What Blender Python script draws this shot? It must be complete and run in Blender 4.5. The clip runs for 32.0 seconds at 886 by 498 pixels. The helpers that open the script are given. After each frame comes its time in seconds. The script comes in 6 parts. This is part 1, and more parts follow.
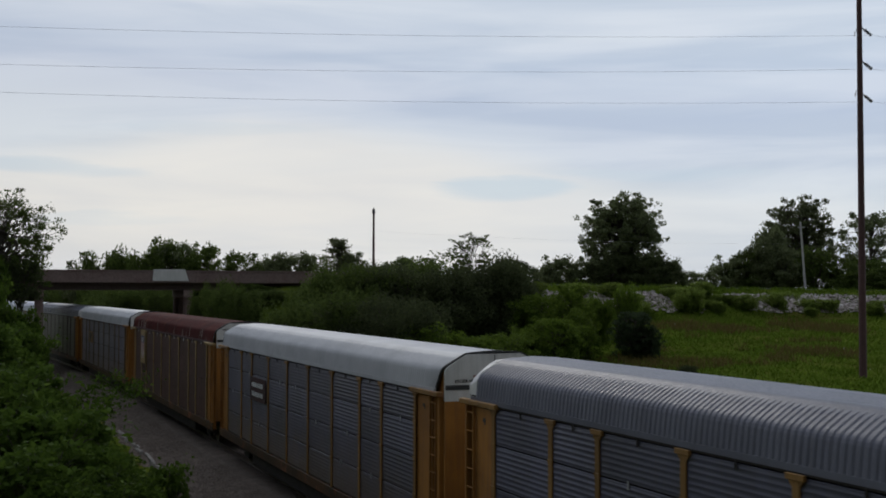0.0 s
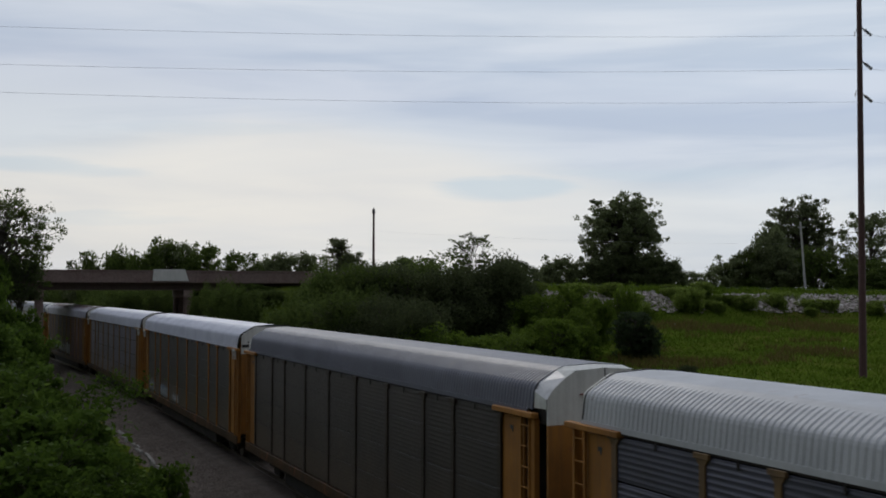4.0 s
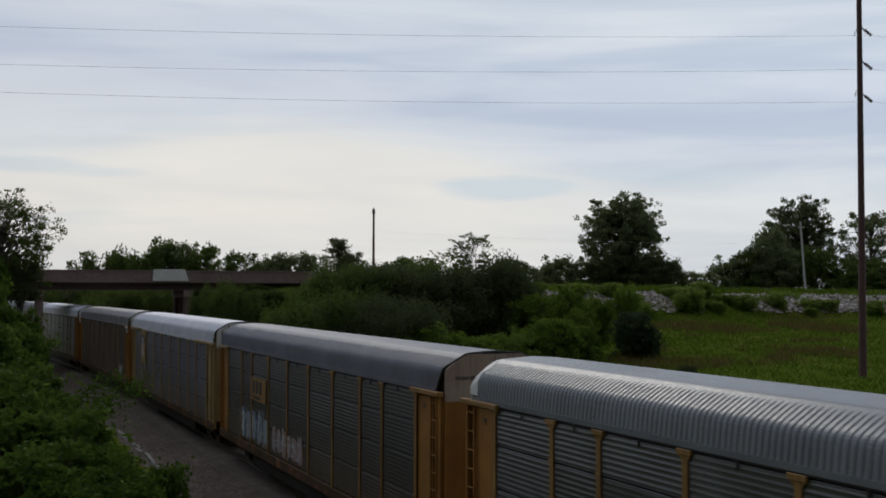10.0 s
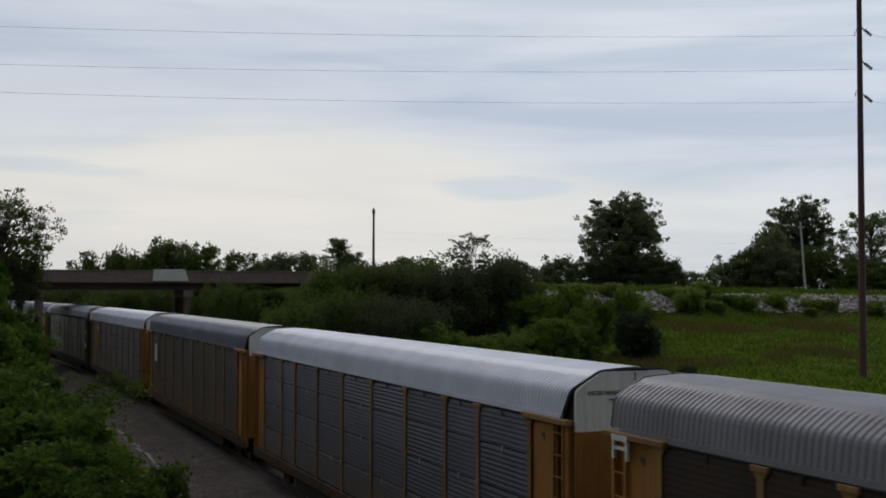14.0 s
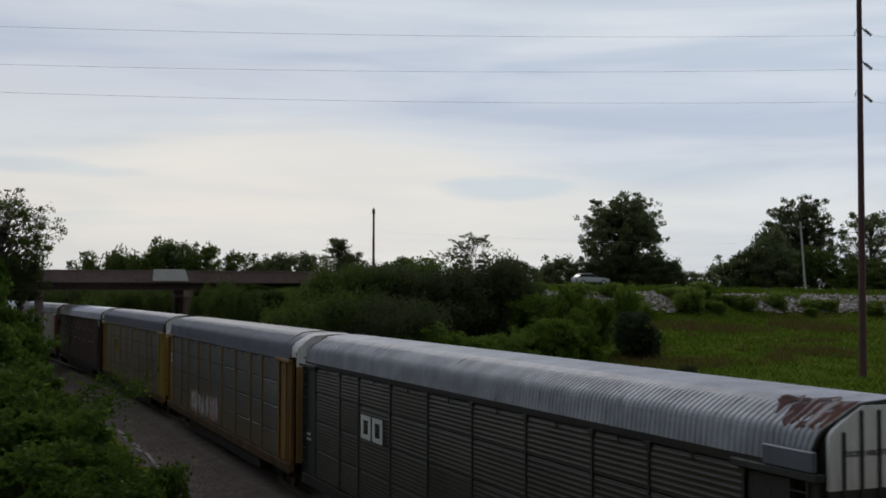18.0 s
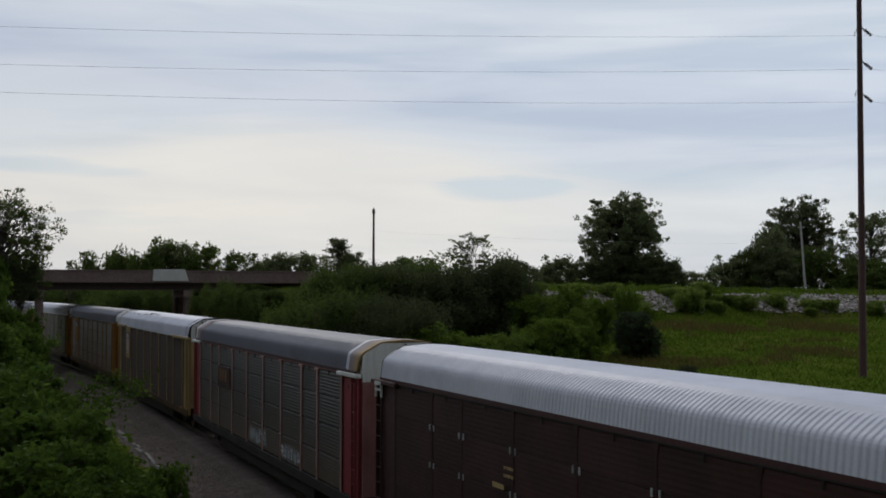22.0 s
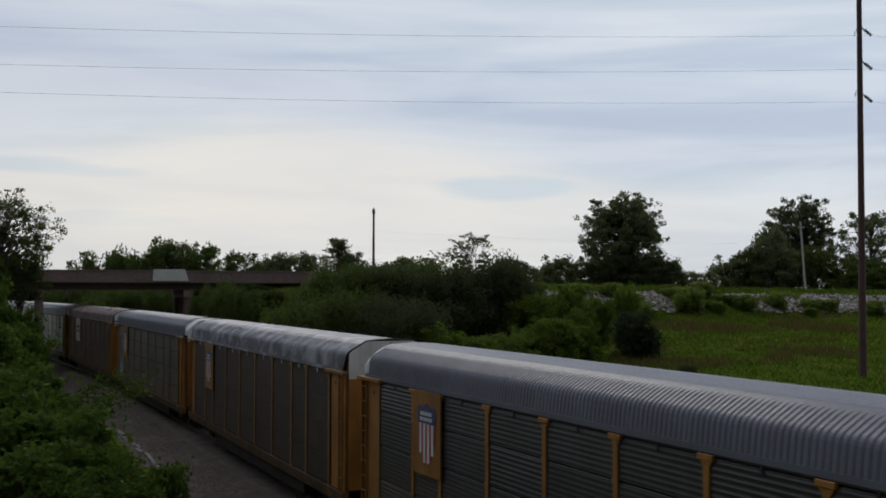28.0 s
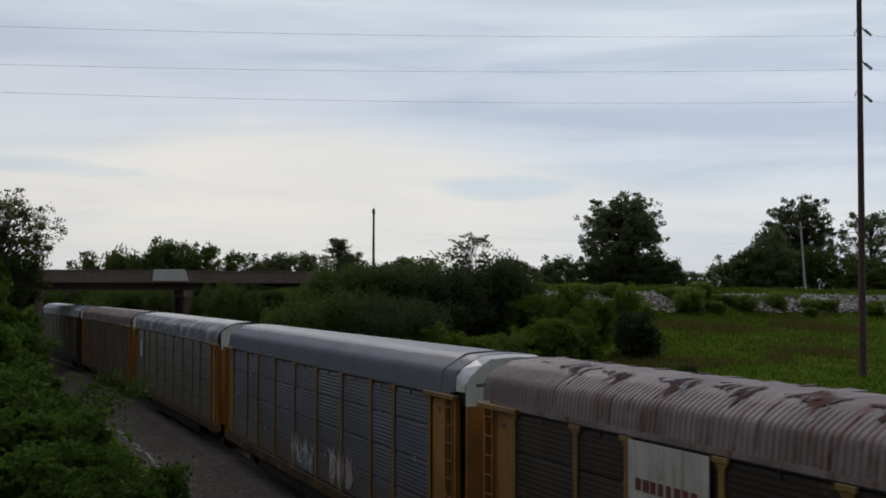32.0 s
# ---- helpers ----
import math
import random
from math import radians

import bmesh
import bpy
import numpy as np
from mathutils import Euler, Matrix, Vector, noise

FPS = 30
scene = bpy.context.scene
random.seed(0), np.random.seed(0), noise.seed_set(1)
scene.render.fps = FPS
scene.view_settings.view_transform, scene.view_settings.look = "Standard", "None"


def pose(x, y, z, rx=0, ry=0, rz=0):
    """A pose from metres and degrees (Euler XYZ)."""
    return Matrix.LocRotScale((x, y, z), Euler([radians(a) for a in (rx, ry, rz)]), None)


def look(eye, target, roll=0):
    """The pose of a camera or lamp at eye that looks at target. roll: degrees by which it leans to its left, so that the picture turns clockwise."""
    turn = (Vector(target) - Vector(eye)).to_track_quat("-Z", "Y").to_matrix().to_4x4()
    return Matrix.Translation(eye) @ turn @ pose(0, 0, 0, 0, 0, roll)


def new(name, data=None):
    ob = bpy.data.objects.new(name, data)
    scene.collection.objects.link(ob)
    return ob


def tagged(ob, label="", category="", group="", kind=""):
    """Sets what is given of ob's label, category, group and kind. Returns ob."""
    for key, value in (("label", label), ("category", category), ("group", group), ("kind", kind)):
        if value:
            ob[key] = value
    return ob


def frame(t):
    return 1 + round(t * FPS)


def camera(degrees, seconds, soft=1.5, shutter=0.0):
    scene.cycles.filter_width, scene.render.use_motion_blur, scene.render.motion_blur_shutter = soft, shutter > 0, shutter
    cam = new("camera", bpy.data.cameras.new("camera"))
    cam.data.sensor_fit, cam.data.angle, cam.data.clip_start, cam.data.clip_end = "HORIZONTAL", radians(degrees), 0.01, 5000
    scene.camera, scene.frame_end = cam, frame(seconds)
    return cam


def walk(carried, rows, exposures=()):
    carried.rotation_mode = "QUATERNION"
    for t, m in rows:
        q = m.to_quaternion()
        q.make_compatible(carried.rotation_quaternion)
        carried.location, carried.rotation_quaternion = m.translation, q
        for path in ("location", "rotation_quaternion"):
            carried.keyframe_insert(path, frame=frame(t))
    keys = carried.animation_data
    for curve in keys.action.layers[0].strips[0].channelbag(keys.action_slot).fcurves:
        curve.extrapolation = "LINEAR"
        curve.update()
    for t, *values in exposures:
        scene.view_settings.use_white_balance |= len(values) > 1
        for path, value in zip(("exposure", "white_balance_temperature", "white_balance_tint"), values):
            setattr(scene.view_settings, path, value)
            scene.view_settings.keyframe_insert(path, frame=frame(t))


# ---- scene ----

# camera: stands still on the bank beside the line
EYE_Z = 7.746
FOCAL = 2016.0
cam = camera(42.5, 32.0, soft=1.8, shutter=0.07)
# the clip's camera drifts a little in exposure and tint: seconds, stops, kelvin, tint
LIGHT = [(0.0, 0.0, 6430, 10), (3.0, 0.0, 6480, 10), (5.2, 0.0, 6480, 10), (5.8, -0.12, 6450, 10), (6.2, -0.12, 6460, 10), (6.8, 0.0, 6500, 10),
         (9.0, 0.0, 6570, 10), (13.0, 0.0, 6580, 10), (18.0, 0.0, 6610, 10), (20.0, 0.0, 6580, 10), (24.0, 0.0, 6500, 10), (25.0, 0.0, 6480, 10), (29.0, 0.0, 6520, 10), (32.0, 0.0, 6510, 10)]
STAND = pose(0, 0, EYE_Z, 92.044, 0, 0) @ pose(0, 0, 0, 0, 0, 0.118)
walk(cam, [(0.0, STAND), (32.0, STAND)], LIGHT)

# world: high overcast with a bright break low ahead
SUN_EL, SUN_AZ = 34.0, -14.0          # degrees; azimuth from +y to +x
world = bpy.data.worlds.new("overcast_sky")
scene.world = world
world.use_nodes = True


def grey(v):
    return (v, v, v)


def build_world():
    nt = world.node_tree
    N, L = nt.nodes, nt.links
    N.clear()
    out = N.new("ShaderNodeOutputWorld")
    bg = N.new("ShaderNodeBackground")
    sky = N.new("ShaderNodeTexSky")
    sky.sky_type, sky.sun_disc = 'NISHITA', False
    sky.sun_elevation, sky.sun_rotation = radians(SUN_EL), radians(SUN_AZ)
    co = N.new("ShaderNodeTexCoord")
    sep = N.new("ShaderNodeSeparateXYZ")
    L.new(co.outputs["Generated"], sep.inputs[0])

    def mathn(op, a, b=None, clamp=False):
        m = N.new("ShaderNodeMath")
        m.operation, m.use_clamp = op, clamp
        for i, v in enumerate((a, b)):
            if v is None:
                continue
            if isinstance(v, (int, float)):
                m.inputs[i].default_value = v
            else:
                L.new(v, m.inputs[i])
        return m.outputs[0]

    def layer(scale, detail, dist, loc):
        mp = N.new("ShaderNodeMapping")
        mp.inputs["Scale"].default_value = scale
        mp.inputs["Location"].default_value = loc
        mp.inputs["Rotation"].default_value = (0, radians(4), 0)
        L.new(co.outputs["Generated"], mp.inputs[0])
        nz = N.new("ShaderNodeTexNoise")
        nz.inputs["Scale"].default_value = 1.0
        nz.inputs["Detail"].default_value = detail
        nz.inputs["Roughness"].default_value = 0.5
        nz.inputs["Distortion"].default_value = dist
        L.new(mp.outputs[0], nz.inputs["Vector"])
        return nz.outputs["Fac"]

    def ramp(fac, stops):
        r = N.new("ShaderNodeValToRGB")
        while len(r.color_ramp.elements) < len(stops):
            r.color_ramp.elements.new(0.5)
        for e, (p, c) in zip(r.color_ramp.elements, stops):
            e.position, e.color = p, (*c, 1)
        L.new(fac, r.inputs[0])
        return r.outputs[0]

    def mix(f, a, b):
        m = N.new("ShaderNodeMix")
        m.data_type = 'RGBA'
        L.new(f, m.inputs["Factor"])
        L.new(a, m.inputs["A"])
        L.new(b, m.inputs["B"])
        return m.outputs["Result"]

    # height bands of the cloud deck
    wob = layer((2.0, 2.0, 8.0), 5, 0.8, (3.1, 0.4, 1.2))
    wob2 = layer((7.0, 7.0, 38.0), 5, 0.5, (0.2, 1.4, 6.2))
    wave = mathn('ADD', mathn('MULTIPLY', mathn('SUBTRACT', wob, 0.5), 0.10), mathn('MULTIPLY', mathn('SUBTRACT', wob2, 0.5), 0.035))
    h = mathn('ADD', sep.outputs["Z"], wave)
    h = mathn('ADD', h, mathn('MULTIPLY', sep.outputs["X"], 0.06))
    deck = ramp(mathn('MULTIPLY', h, 2.17, True), [
        (0.0, (0.58, 0.635, 0.69)), (0.08, (0.64, 0.685, 0.72)), (0.22, (0.62, 0.68, 0.73)), (0.36, (0.50, 0.57, 0.70)),
        (0.44, (0.53, 0.61, 0.73)), (0.55, (0.63, 0.70, 0.78)), (0.75, (0.58, 0.66, 0.76)), (1.0, (0.60, 0.68, 0.77))])
    # bright break low in the cloud, before the hidden sun: its upper edge climbs, then falls away
    ahead = mathn('MAXIMUM', sep.outputs["Y"], 0.2)
    across = mathn('DIVIDE', sep.outputs["X"], ahead)
    rise = mathn('DIVIDE', sep.outputs["Z"], ahead)
    edge = ramp(mathn('ADD', mathn('MULTIPLY', across, 1.25), 0.5, True), [
        (0.0, grey(0.46)), (0.13, grey(0.50)), (0.28, grey(0.60)), (0.38, grey(0.565)), (0.54, grey(0.49)), (0.66, grey(0.43)), (0.85, grey(0.36)), (1.0, grey(0.32))])
    under = mathn('SUBTRACT', mathn('MULTIPLY', edge, 0.25), mathn('ADD', rise, mathn('MULTIPLY', wave, 0.45)))
    brk = N.new("ShaderNodeMapRange")
    brk.interpolation_type = 'SMOOTHSTEP'
    for key, val in (("From Min", -0.014), ("From Max", 0.024), ("To Min", 0.0), ("To Max", 0.95)):
        brk.inputs[key].default_value = val
    L.new(under, brk.inputs["Value"])
    low = N.new("ShaderNodeMapRange")
    low.interpolation_type = 'SMOOTHSTEP'
    for key, val in (("From Min", 0.005), ("From Max", 0.075), ("To Min", 0.15), ("To Max", 1.0)):
        low.inputs[key].default_value = val
    L.new(mathn('ADD', rise, mathn('MULTIPLY', wave, 0.4)), low.inputs["Value"])
    side = N.new("ShaderNodeMapRange")
    side.interpolation_type = 'SMOOTHSTEP'
    for key, val in (("From Min", 0.26), ("From Max", -0.02), ("To Min", 0.30), ("To Max", 1.0)):
        side.inputs[key].default_value = val
    L.new(across, side.inputs["Value"])
    brk_f = mathn('MULTIPLY', mathn('MULTIPLY', brk.outputs[0], low.outputs[0]), side.outputs[0])
    streak = layer((3.0, 3.0, 26.0), 6, 0.5, (0.7, 2.0, 0.3))
    soft_grey = ramp(streak, [(0.40, (0.445, 0.525, 0.66)), (0.60, (0.78, 0.81, 0.87))])
    m0 = N.new("ShaderNodeMix")
    m0.data_type = 'RGBA'
    m0.inputs["Factor"].default_value = 0.38
    L.new(deck, m0.inputs["A"])
    L.new(soft_grey, m0.inputs["B"])
    cream = ramp(wob2, [(0.38, (0.76, 0.755, 0.745)), (0.66, (0.82, 0.80, 0.765))])
    m1 = N.new("ShaderNodeMix")
    m1.data_type = 'RGBA'
    L.new(brk_f, m1.inputs["Factor"])
    L.new(m0.outputs["Result"], m1.inputs["A"])
    L.new(cream, m1.inputs["B"])
    # small blue-grey openings in the bright break
    for cx, cz, hx, hz, amt, slant in ((0.054, 0.087, 0.060, 0.0095, 0.70, -0.05), (-0.325, 0.100, 0.075, 0.0075, 0.55, 0.03), (0.17, 0.104, 0.08, 0.007, 0.35, 0.04), (-0.2, 0.134, 0.09, 0.0055, 0.2, -0.02), (-0.28, 0.062, 0.1, 0.006, 0.25, 0.0)):
        dx = mathn('SUBTRACT', sep.outputs["X"], cx)
        dz = mathn('ADD', mathn('SUBTRACT', mathn('ADD', sep.outputs["Z"], mathn('MULTIPLY', wave, 0.35)), cz), mathn('MULTIPLY', dx, slant))
        rr = mathn('ADD', mathn('POWER', mathn('DIVIDE', dx, hx), 2.0), mathn('POWER', mathn('ABSOLUTE', mathn('DIVIDE', dz, hz)), 2.0))
        rr = mathn('ADD', rr, mathn('MULTIPLY', mathn('SUBTRACT', wob2, 0.5), 3.0))
        rag = N.new("ShaderNodeMapRange")
        rag.interpolation_type = 'SMOOTHSTEP'
        for key, val in (("From Min", 1.4), ("From Max", 0.1), ("To Min", 0.0), ("To Max", amt)):
            rag.inputs[key].default_value = val
        L.new(rr, rag.inputs["Value"])
        m2 = N.new("ShaderNodeMix")
        m2.data_type = 'RGBA'
        L.new(rag.outputs[0], m2.inputs["Factor"])
        L.new(m1.outputs["Result"], m2.inputs["A"])
        m2.inputs["B"].default_value = (0.54, 0.645, 0.735, 1)
        m1 = m2
    # thin places show the clear sky behind
    thin = mathn('MULTIPLY', layer((5.0, 5.0, 30.0), 3, 0.3, (1.9, 5.5, 2.1)), 0.12)
    dim = N.new("ShaderNodeMix")
    dim.data_type, dim.blend_type = 'RGBA', 'MULTIPLY'
    dim.inputs["Factor"].default_value = 1.0
    L.new(sky.outputs[0], dim.inputs["A"])
    dim.inputs["B"].default_value = (0.1, 0.1, 0.1, 1)
    col = mix(thin, m1.outputs["Result"], dim.outputs["Result"])
    # the deck is thick overhead and behind, thin towards the hidden sun
    open_f = N.new("ShaderNodeMapRange")
    open_f.interpolation_type = 'SMOOTHSTEP'
    for key, val in (("From Min", -0.58), ("From Max", 0.62), ("To Min", 0.15), ("To Max", 1.0)):
        open_f.inputs[key].default_value = val
    L.new(mathn('ADD', mathn('MULTIPLY', sep.outputs["Y"], 0.8), mathn('MULTIPLY', sep.outputs["Z"], 0.6)), open_f.inputs["Value"])
    vm = N.new("ShaderNodeVectorMath")
    vm.operation = 'SCALE'
    L.new(col, vm.inputs[0])
    tilt = mathn('MULTIPLY_ADD', across, 0.15)
    tilt.node.inputs[2].default_value = 0.985
    L.new(mathn('MULTIPLY', open_f.outputs[0], mathn('MINIMUM', mathn('MAXIMUM', tilt, 0.9), 1.08)), vm.inputs["Scale"])
    L.new(vm.outputs[0], bg.inputs["Color"])
    bg.inputs["Strength"].default_value = 0.97
    L.new(bg.outputs[0], out.inputs["Surface"])


build_world()
sun = new("sun", bpy.data.lights.new("sun", 'SUN'))
sun.data.energy, sun.data.angle, sun.data.color = 0.5, radians(18), (1.0, 0.95, 0.87)
_az, _el = radians(SUN_AZ), radians(SUN_EL)
SUN_DIR = Vector((math.sin(_az) * math.cos(_el), math.cos(_az) * math.cos(_el), math.sin(_el)))
sun.matrix_world = look(SUN_DIR * 100, (0, 0, 0))
scene.view_settings.exposure = 0.0

# ---- materials ----


def mat_new(name):
    m = bpy.data.materials.new(name)
    m.use_nodes = True
    nt = m.node_tree
    return m, nt.nodes, nt.links, nt.nodes["Principled BSDF"]


def noise_node(N, L, vec, scale, detail=4, rough=0.55):
    n = N.new("ShaderNodeTexNoise")
    n.inputs["Scale"].default_value, n.inputs["Detail"].default_value = scale, detail
    n.inputs["Roughness"].default_value = rough
    L.new(vec, n.inputs["Vector"])
    return n.outputs["Fac"]


def ramp_node(N, L, fac, stops):
    r = N.new("ShaderNodeValToRGB")
    while len(r.color_ramp.elements) < len(stops):
        r.color_ramp.elements.new(0.5)
    for e, (p, c) in zip(r.color_ramp.elements, stops):
        e.position, e.color = p, (*c, 1) if len(c) == 3 else c
    L.new(fac, r.inputs[0])
    return r.outputs[0]


def mix_node(N, L, f, a, b, blend='MIX'):
    m = N.new("ShaderNodeMix")
    m.data_type, m.blend_type = 'RGBA', blend
    for sock, v in ((m.inputs["Factor"], f), (m.inputs["A"], a), (m.inputs["B"], b)):
        if isinstance(v, (int, float)):
            sock.default_value = v
        elif isinstance(v, tuple):
            sock.default_value = (*v, 1)
        else:
            L.new(v, sock)
    return m.outputs["Result"]


def bump_node(N, L, b, fac, strength, dist):
    bp = N.new("ShaderNodeBump")
    bp.inputs["Strength"].default_value, bp.inputs["Distance"].default_value = strength, dist
    L.new(fac, bp.inputs["Height"])
    L.new(bp.outputs[0], b.inputs["Normal"])


def metal_mat(name, base, second, patch=0.5, rust=0.0, rough=0.5, metallic=0.0, streak=0.35, rust_col=(0.16, 0.06, 0.03), dirt=(0.06, 0.05, 0.045), vary=0.12, big=0.7, across=False, spec=0.5, torn=None, torn_at=0.60, eaves_only=False, dust=0.0, sheen=0.0, crown_only=False, clustered=False):
    """Painted or galvanised sheet: two tones in broad patches, streaks of dirt running down, rust."""
    m, N, L, b = mat_new(name)
    tc = N.new("ShaderNodeTexCoord")
    oi = N.new("ShaderNodeObjectInfo")
    off = N.new("ShaderNodeVectorMath")
    off.operation = 'MULTIPLY_ADD'
    comb = N.new("ShaderNodeCombineXYZ")
    for i in range(3):
        L.new(oi.outputs["Random"], comb.inputs[i])
    L.new(comb.outputs[0], off.inputs[0])
    off.inputs[1].default_value = (37.0, 23.0, 11.0)
    L.new(tc.outputs["Object"], off.inputs[2])
    v = off.outputs[0]
    c = mix_node(N, L, ramp_node(N, L, noise_node(N, L, v, big, 5), [(patch - 0.12, grey(0)), (patch + 0.12, grey(1))]), base, second)
    mp = N.new("ShaderNodeMapping")
    mp.inputs["Scale"].default_value = (5.0, 5.0, 0.35)
    L.new(v, mp.inputs[0])
    st = ramp_node(N, L, noise_node(N, L, mp.outputs[0], 1.6, 5, 0.65), [(0.45, grey(0)), (0.75, grey(streak))])
    c = mix_node(N, L, st, c, dirt)
    if rust > 0:
        rv = v
        if across:
            ma = N.new("ShaderNodeMapping")
            ma.inputs["Scale"].default_value = (2.6, 0.45, 0.45)
            L.new(v, ma.inputs[0])
            rv = ma.outputs[0]
        rn = ramp_node(N, L, noise_node(N, L, rv, 0.9, 8, 0.68), [(0.66 - 0.36 * rust, grey(0)), (0.74 - 0.3 * rust, grey(1))])
        if crown_only:
            # rust spreads down from the flat of the roof
            cz = N.new("ShaderNodeSeparateXYZ")
            L.new(tc.outputs["Object"], cz.inputs[0])
            high = N.new("ShaderNodeMapRange")
            for key, val in (("From Min", 5.78), ("From Max", 6.0), ("To Min", 0.0), ("To Max", 1.0)):
                high.inputs[key].default_value = val
            L.new(cz.outputs["Z"], high.inputs["Value"])
            rn = mix_node(N, L, 1.0, rn, high.outputs[0], 'MULTIPLY')
        tint = mix_node(N, L, noise_node(N, L, v, 6.0, 4), rust_col, tuple(min(1, 1.9 * k) for k in rust_col))
        c = mix_node(N, L, rn, c, tint)
    if torn:
        mt = N.new("ShaderNodeMapping")
        mt.inputs["Scale"].default_value = (5.5, 0.7, 0.7)
        L.new(v, mt.inputs[0])
        tn = ramp_node(N, L, noise_node(N, L, mt.outputs[0], 1.0, 6, 0.6), [(torn_at, grey(0)), (torn_at + 0.05, grey(1))])
        if eaves_only:
            # paint peels where the sheet bends down to the eaves
            sz = N.new("ShaderNodeSeparateXYZ")
            L.new(tc.outputs["Object"], sz.inputs[0])
            low = N.new("ShaderNodeMapRange")
            for key, val in (("From Min", 5.72), ("From Max", 5.565), ("To Min", 0.0), ("To Max", 1.0)):
                low.inputs[key].default_value = val
            L.new(sz.outputs["Z"], low.inputs["Value"])
            tn = mix_node(N, L, 1.0, tn, low.outputs[0], 'MULTIPLY')
        if crown_only:
            tn = mix_node(N, L, 1.0, tn, high.outputs[0], 'MULTIPLY')
        if clustered:
            tn = mix_node(N, L, 1.0, tn, ramp_node(N, L, noise_node(N, L, v, 0.35, 2), [(0.47, grey(0)), (0.56, grey(1))]), 'MULTIPLY')
        c = mix_node(N, L, tn, c, torn)
    if dust:
        # brown brake dust thrown up on the lower sheets
        gp = N.new("ShaderNodeNewGeometry")
        sp = N.new("ShaderNodeSeparateXYZ")
        L.new(gp.outputs["Position"], sp.inputs[0])
        ad = N.new("ShaderNodeMath")
        ad.operation = 'MULTIPLY_ADD'
        L.new(noise_node(N, L, v, 1.3, 5), ad.inputs[0])
        ad.inputs[1].default_value = -2.6
        L.new(sp.outputs["Z"], ad.inputs[2])
        dm = N.new("ShaderNodeMapRange")
        dm.interpolation_type = 'SMOOTHSTEP'
        for key, val in (("From Min", 1.9), ("From Max", -0.3), ("To Min", 0.0), ("To Max", dust)):
            dm.inputs[key].default_value = val
        L.new(ad.outputs[0], dm.inputs["Value"])
        c = mix_node(N, L, dm.outputs[0], c, (0.085, 0.052, 0.034))
    hs = N.new("ShaderNodeHueSaturation")
    mr = N.new("ShaderNodeMapRange")
    mr.inputs["To Min"].default_value, mr.inputs["To Max"].default_value = 1 - vary, 1 + vary
    L.new(oi.outputs["Random"], mr.inputs["Value"])
    L.new(mr.outputs[0], hs.inputs["Value"])
    L.new(c, hs.inputs["Color"])
    fine = noise_node(N, L, v, 22.0, 4)
    c2 = mix_node(N, L, 0.22, hs.outputs[0], ramp_node(N, L, fine, [(0.3, grey(0.55)), (0.7, grey(1.0))]), 'MULTIPLY')
    L.new(c2, b.inputs["Base Color"])
    L.new(ramp_node(N, L, fine, [(0.3, grey(max(0.05, rough - 0.12))), (0.7, grey(min(1, rough + 0.15)))]), b.inputs["Roughness"])
    b.inputs["Metallic"].default_value = metallic
    b.inputs["Specular IOR Level"].default_value = spec
    if sheen:
        b.inputs["Sheen Weight"].default_value, b.inputs["Sheen Roughness"].default_value = sheen, 0.45
        b.inputs["Sheen Tint"].default_value = (0.80, 0.62, 0.54, 1)
    bump_node(N, L, b, fine, 0.15, 0.01)
    return m


def ground_like(name, cols, scale, rough=0.95, bump=0.3, bscale=20, detail=8, spec=0.4):
    m, N, L, b = mat_new(name)
    tc = N.new("ShaderNodeTexCoord")
    v = tc.outputs["Object"]
    n1 = noise_node(N, L, v, scale, detail, 0.6)
    c = ramp_node(N, L, n1, [(0.25 + 0.5 * i / max(1, len(cols) - 1), k) for i, k in enumerate(cols)])
    n2 = noise_node(N, L, v, bscale, 6, 0.65)
    c = mix_node(N, L, 0.55, c, ramp_node(N, L, n2, [(0.3, grey(0.4)), (0.7, grey(1.25))]), 'MULTIPLY')
    L.new(c, b.inputs["Base Color"])
    b.inputs["Roughness"].default_value = rough
    b.inputs["Specular IOR Level"].default_value = spec
    bump_node(N, L, b, n2, bump, 0.08)
    return m


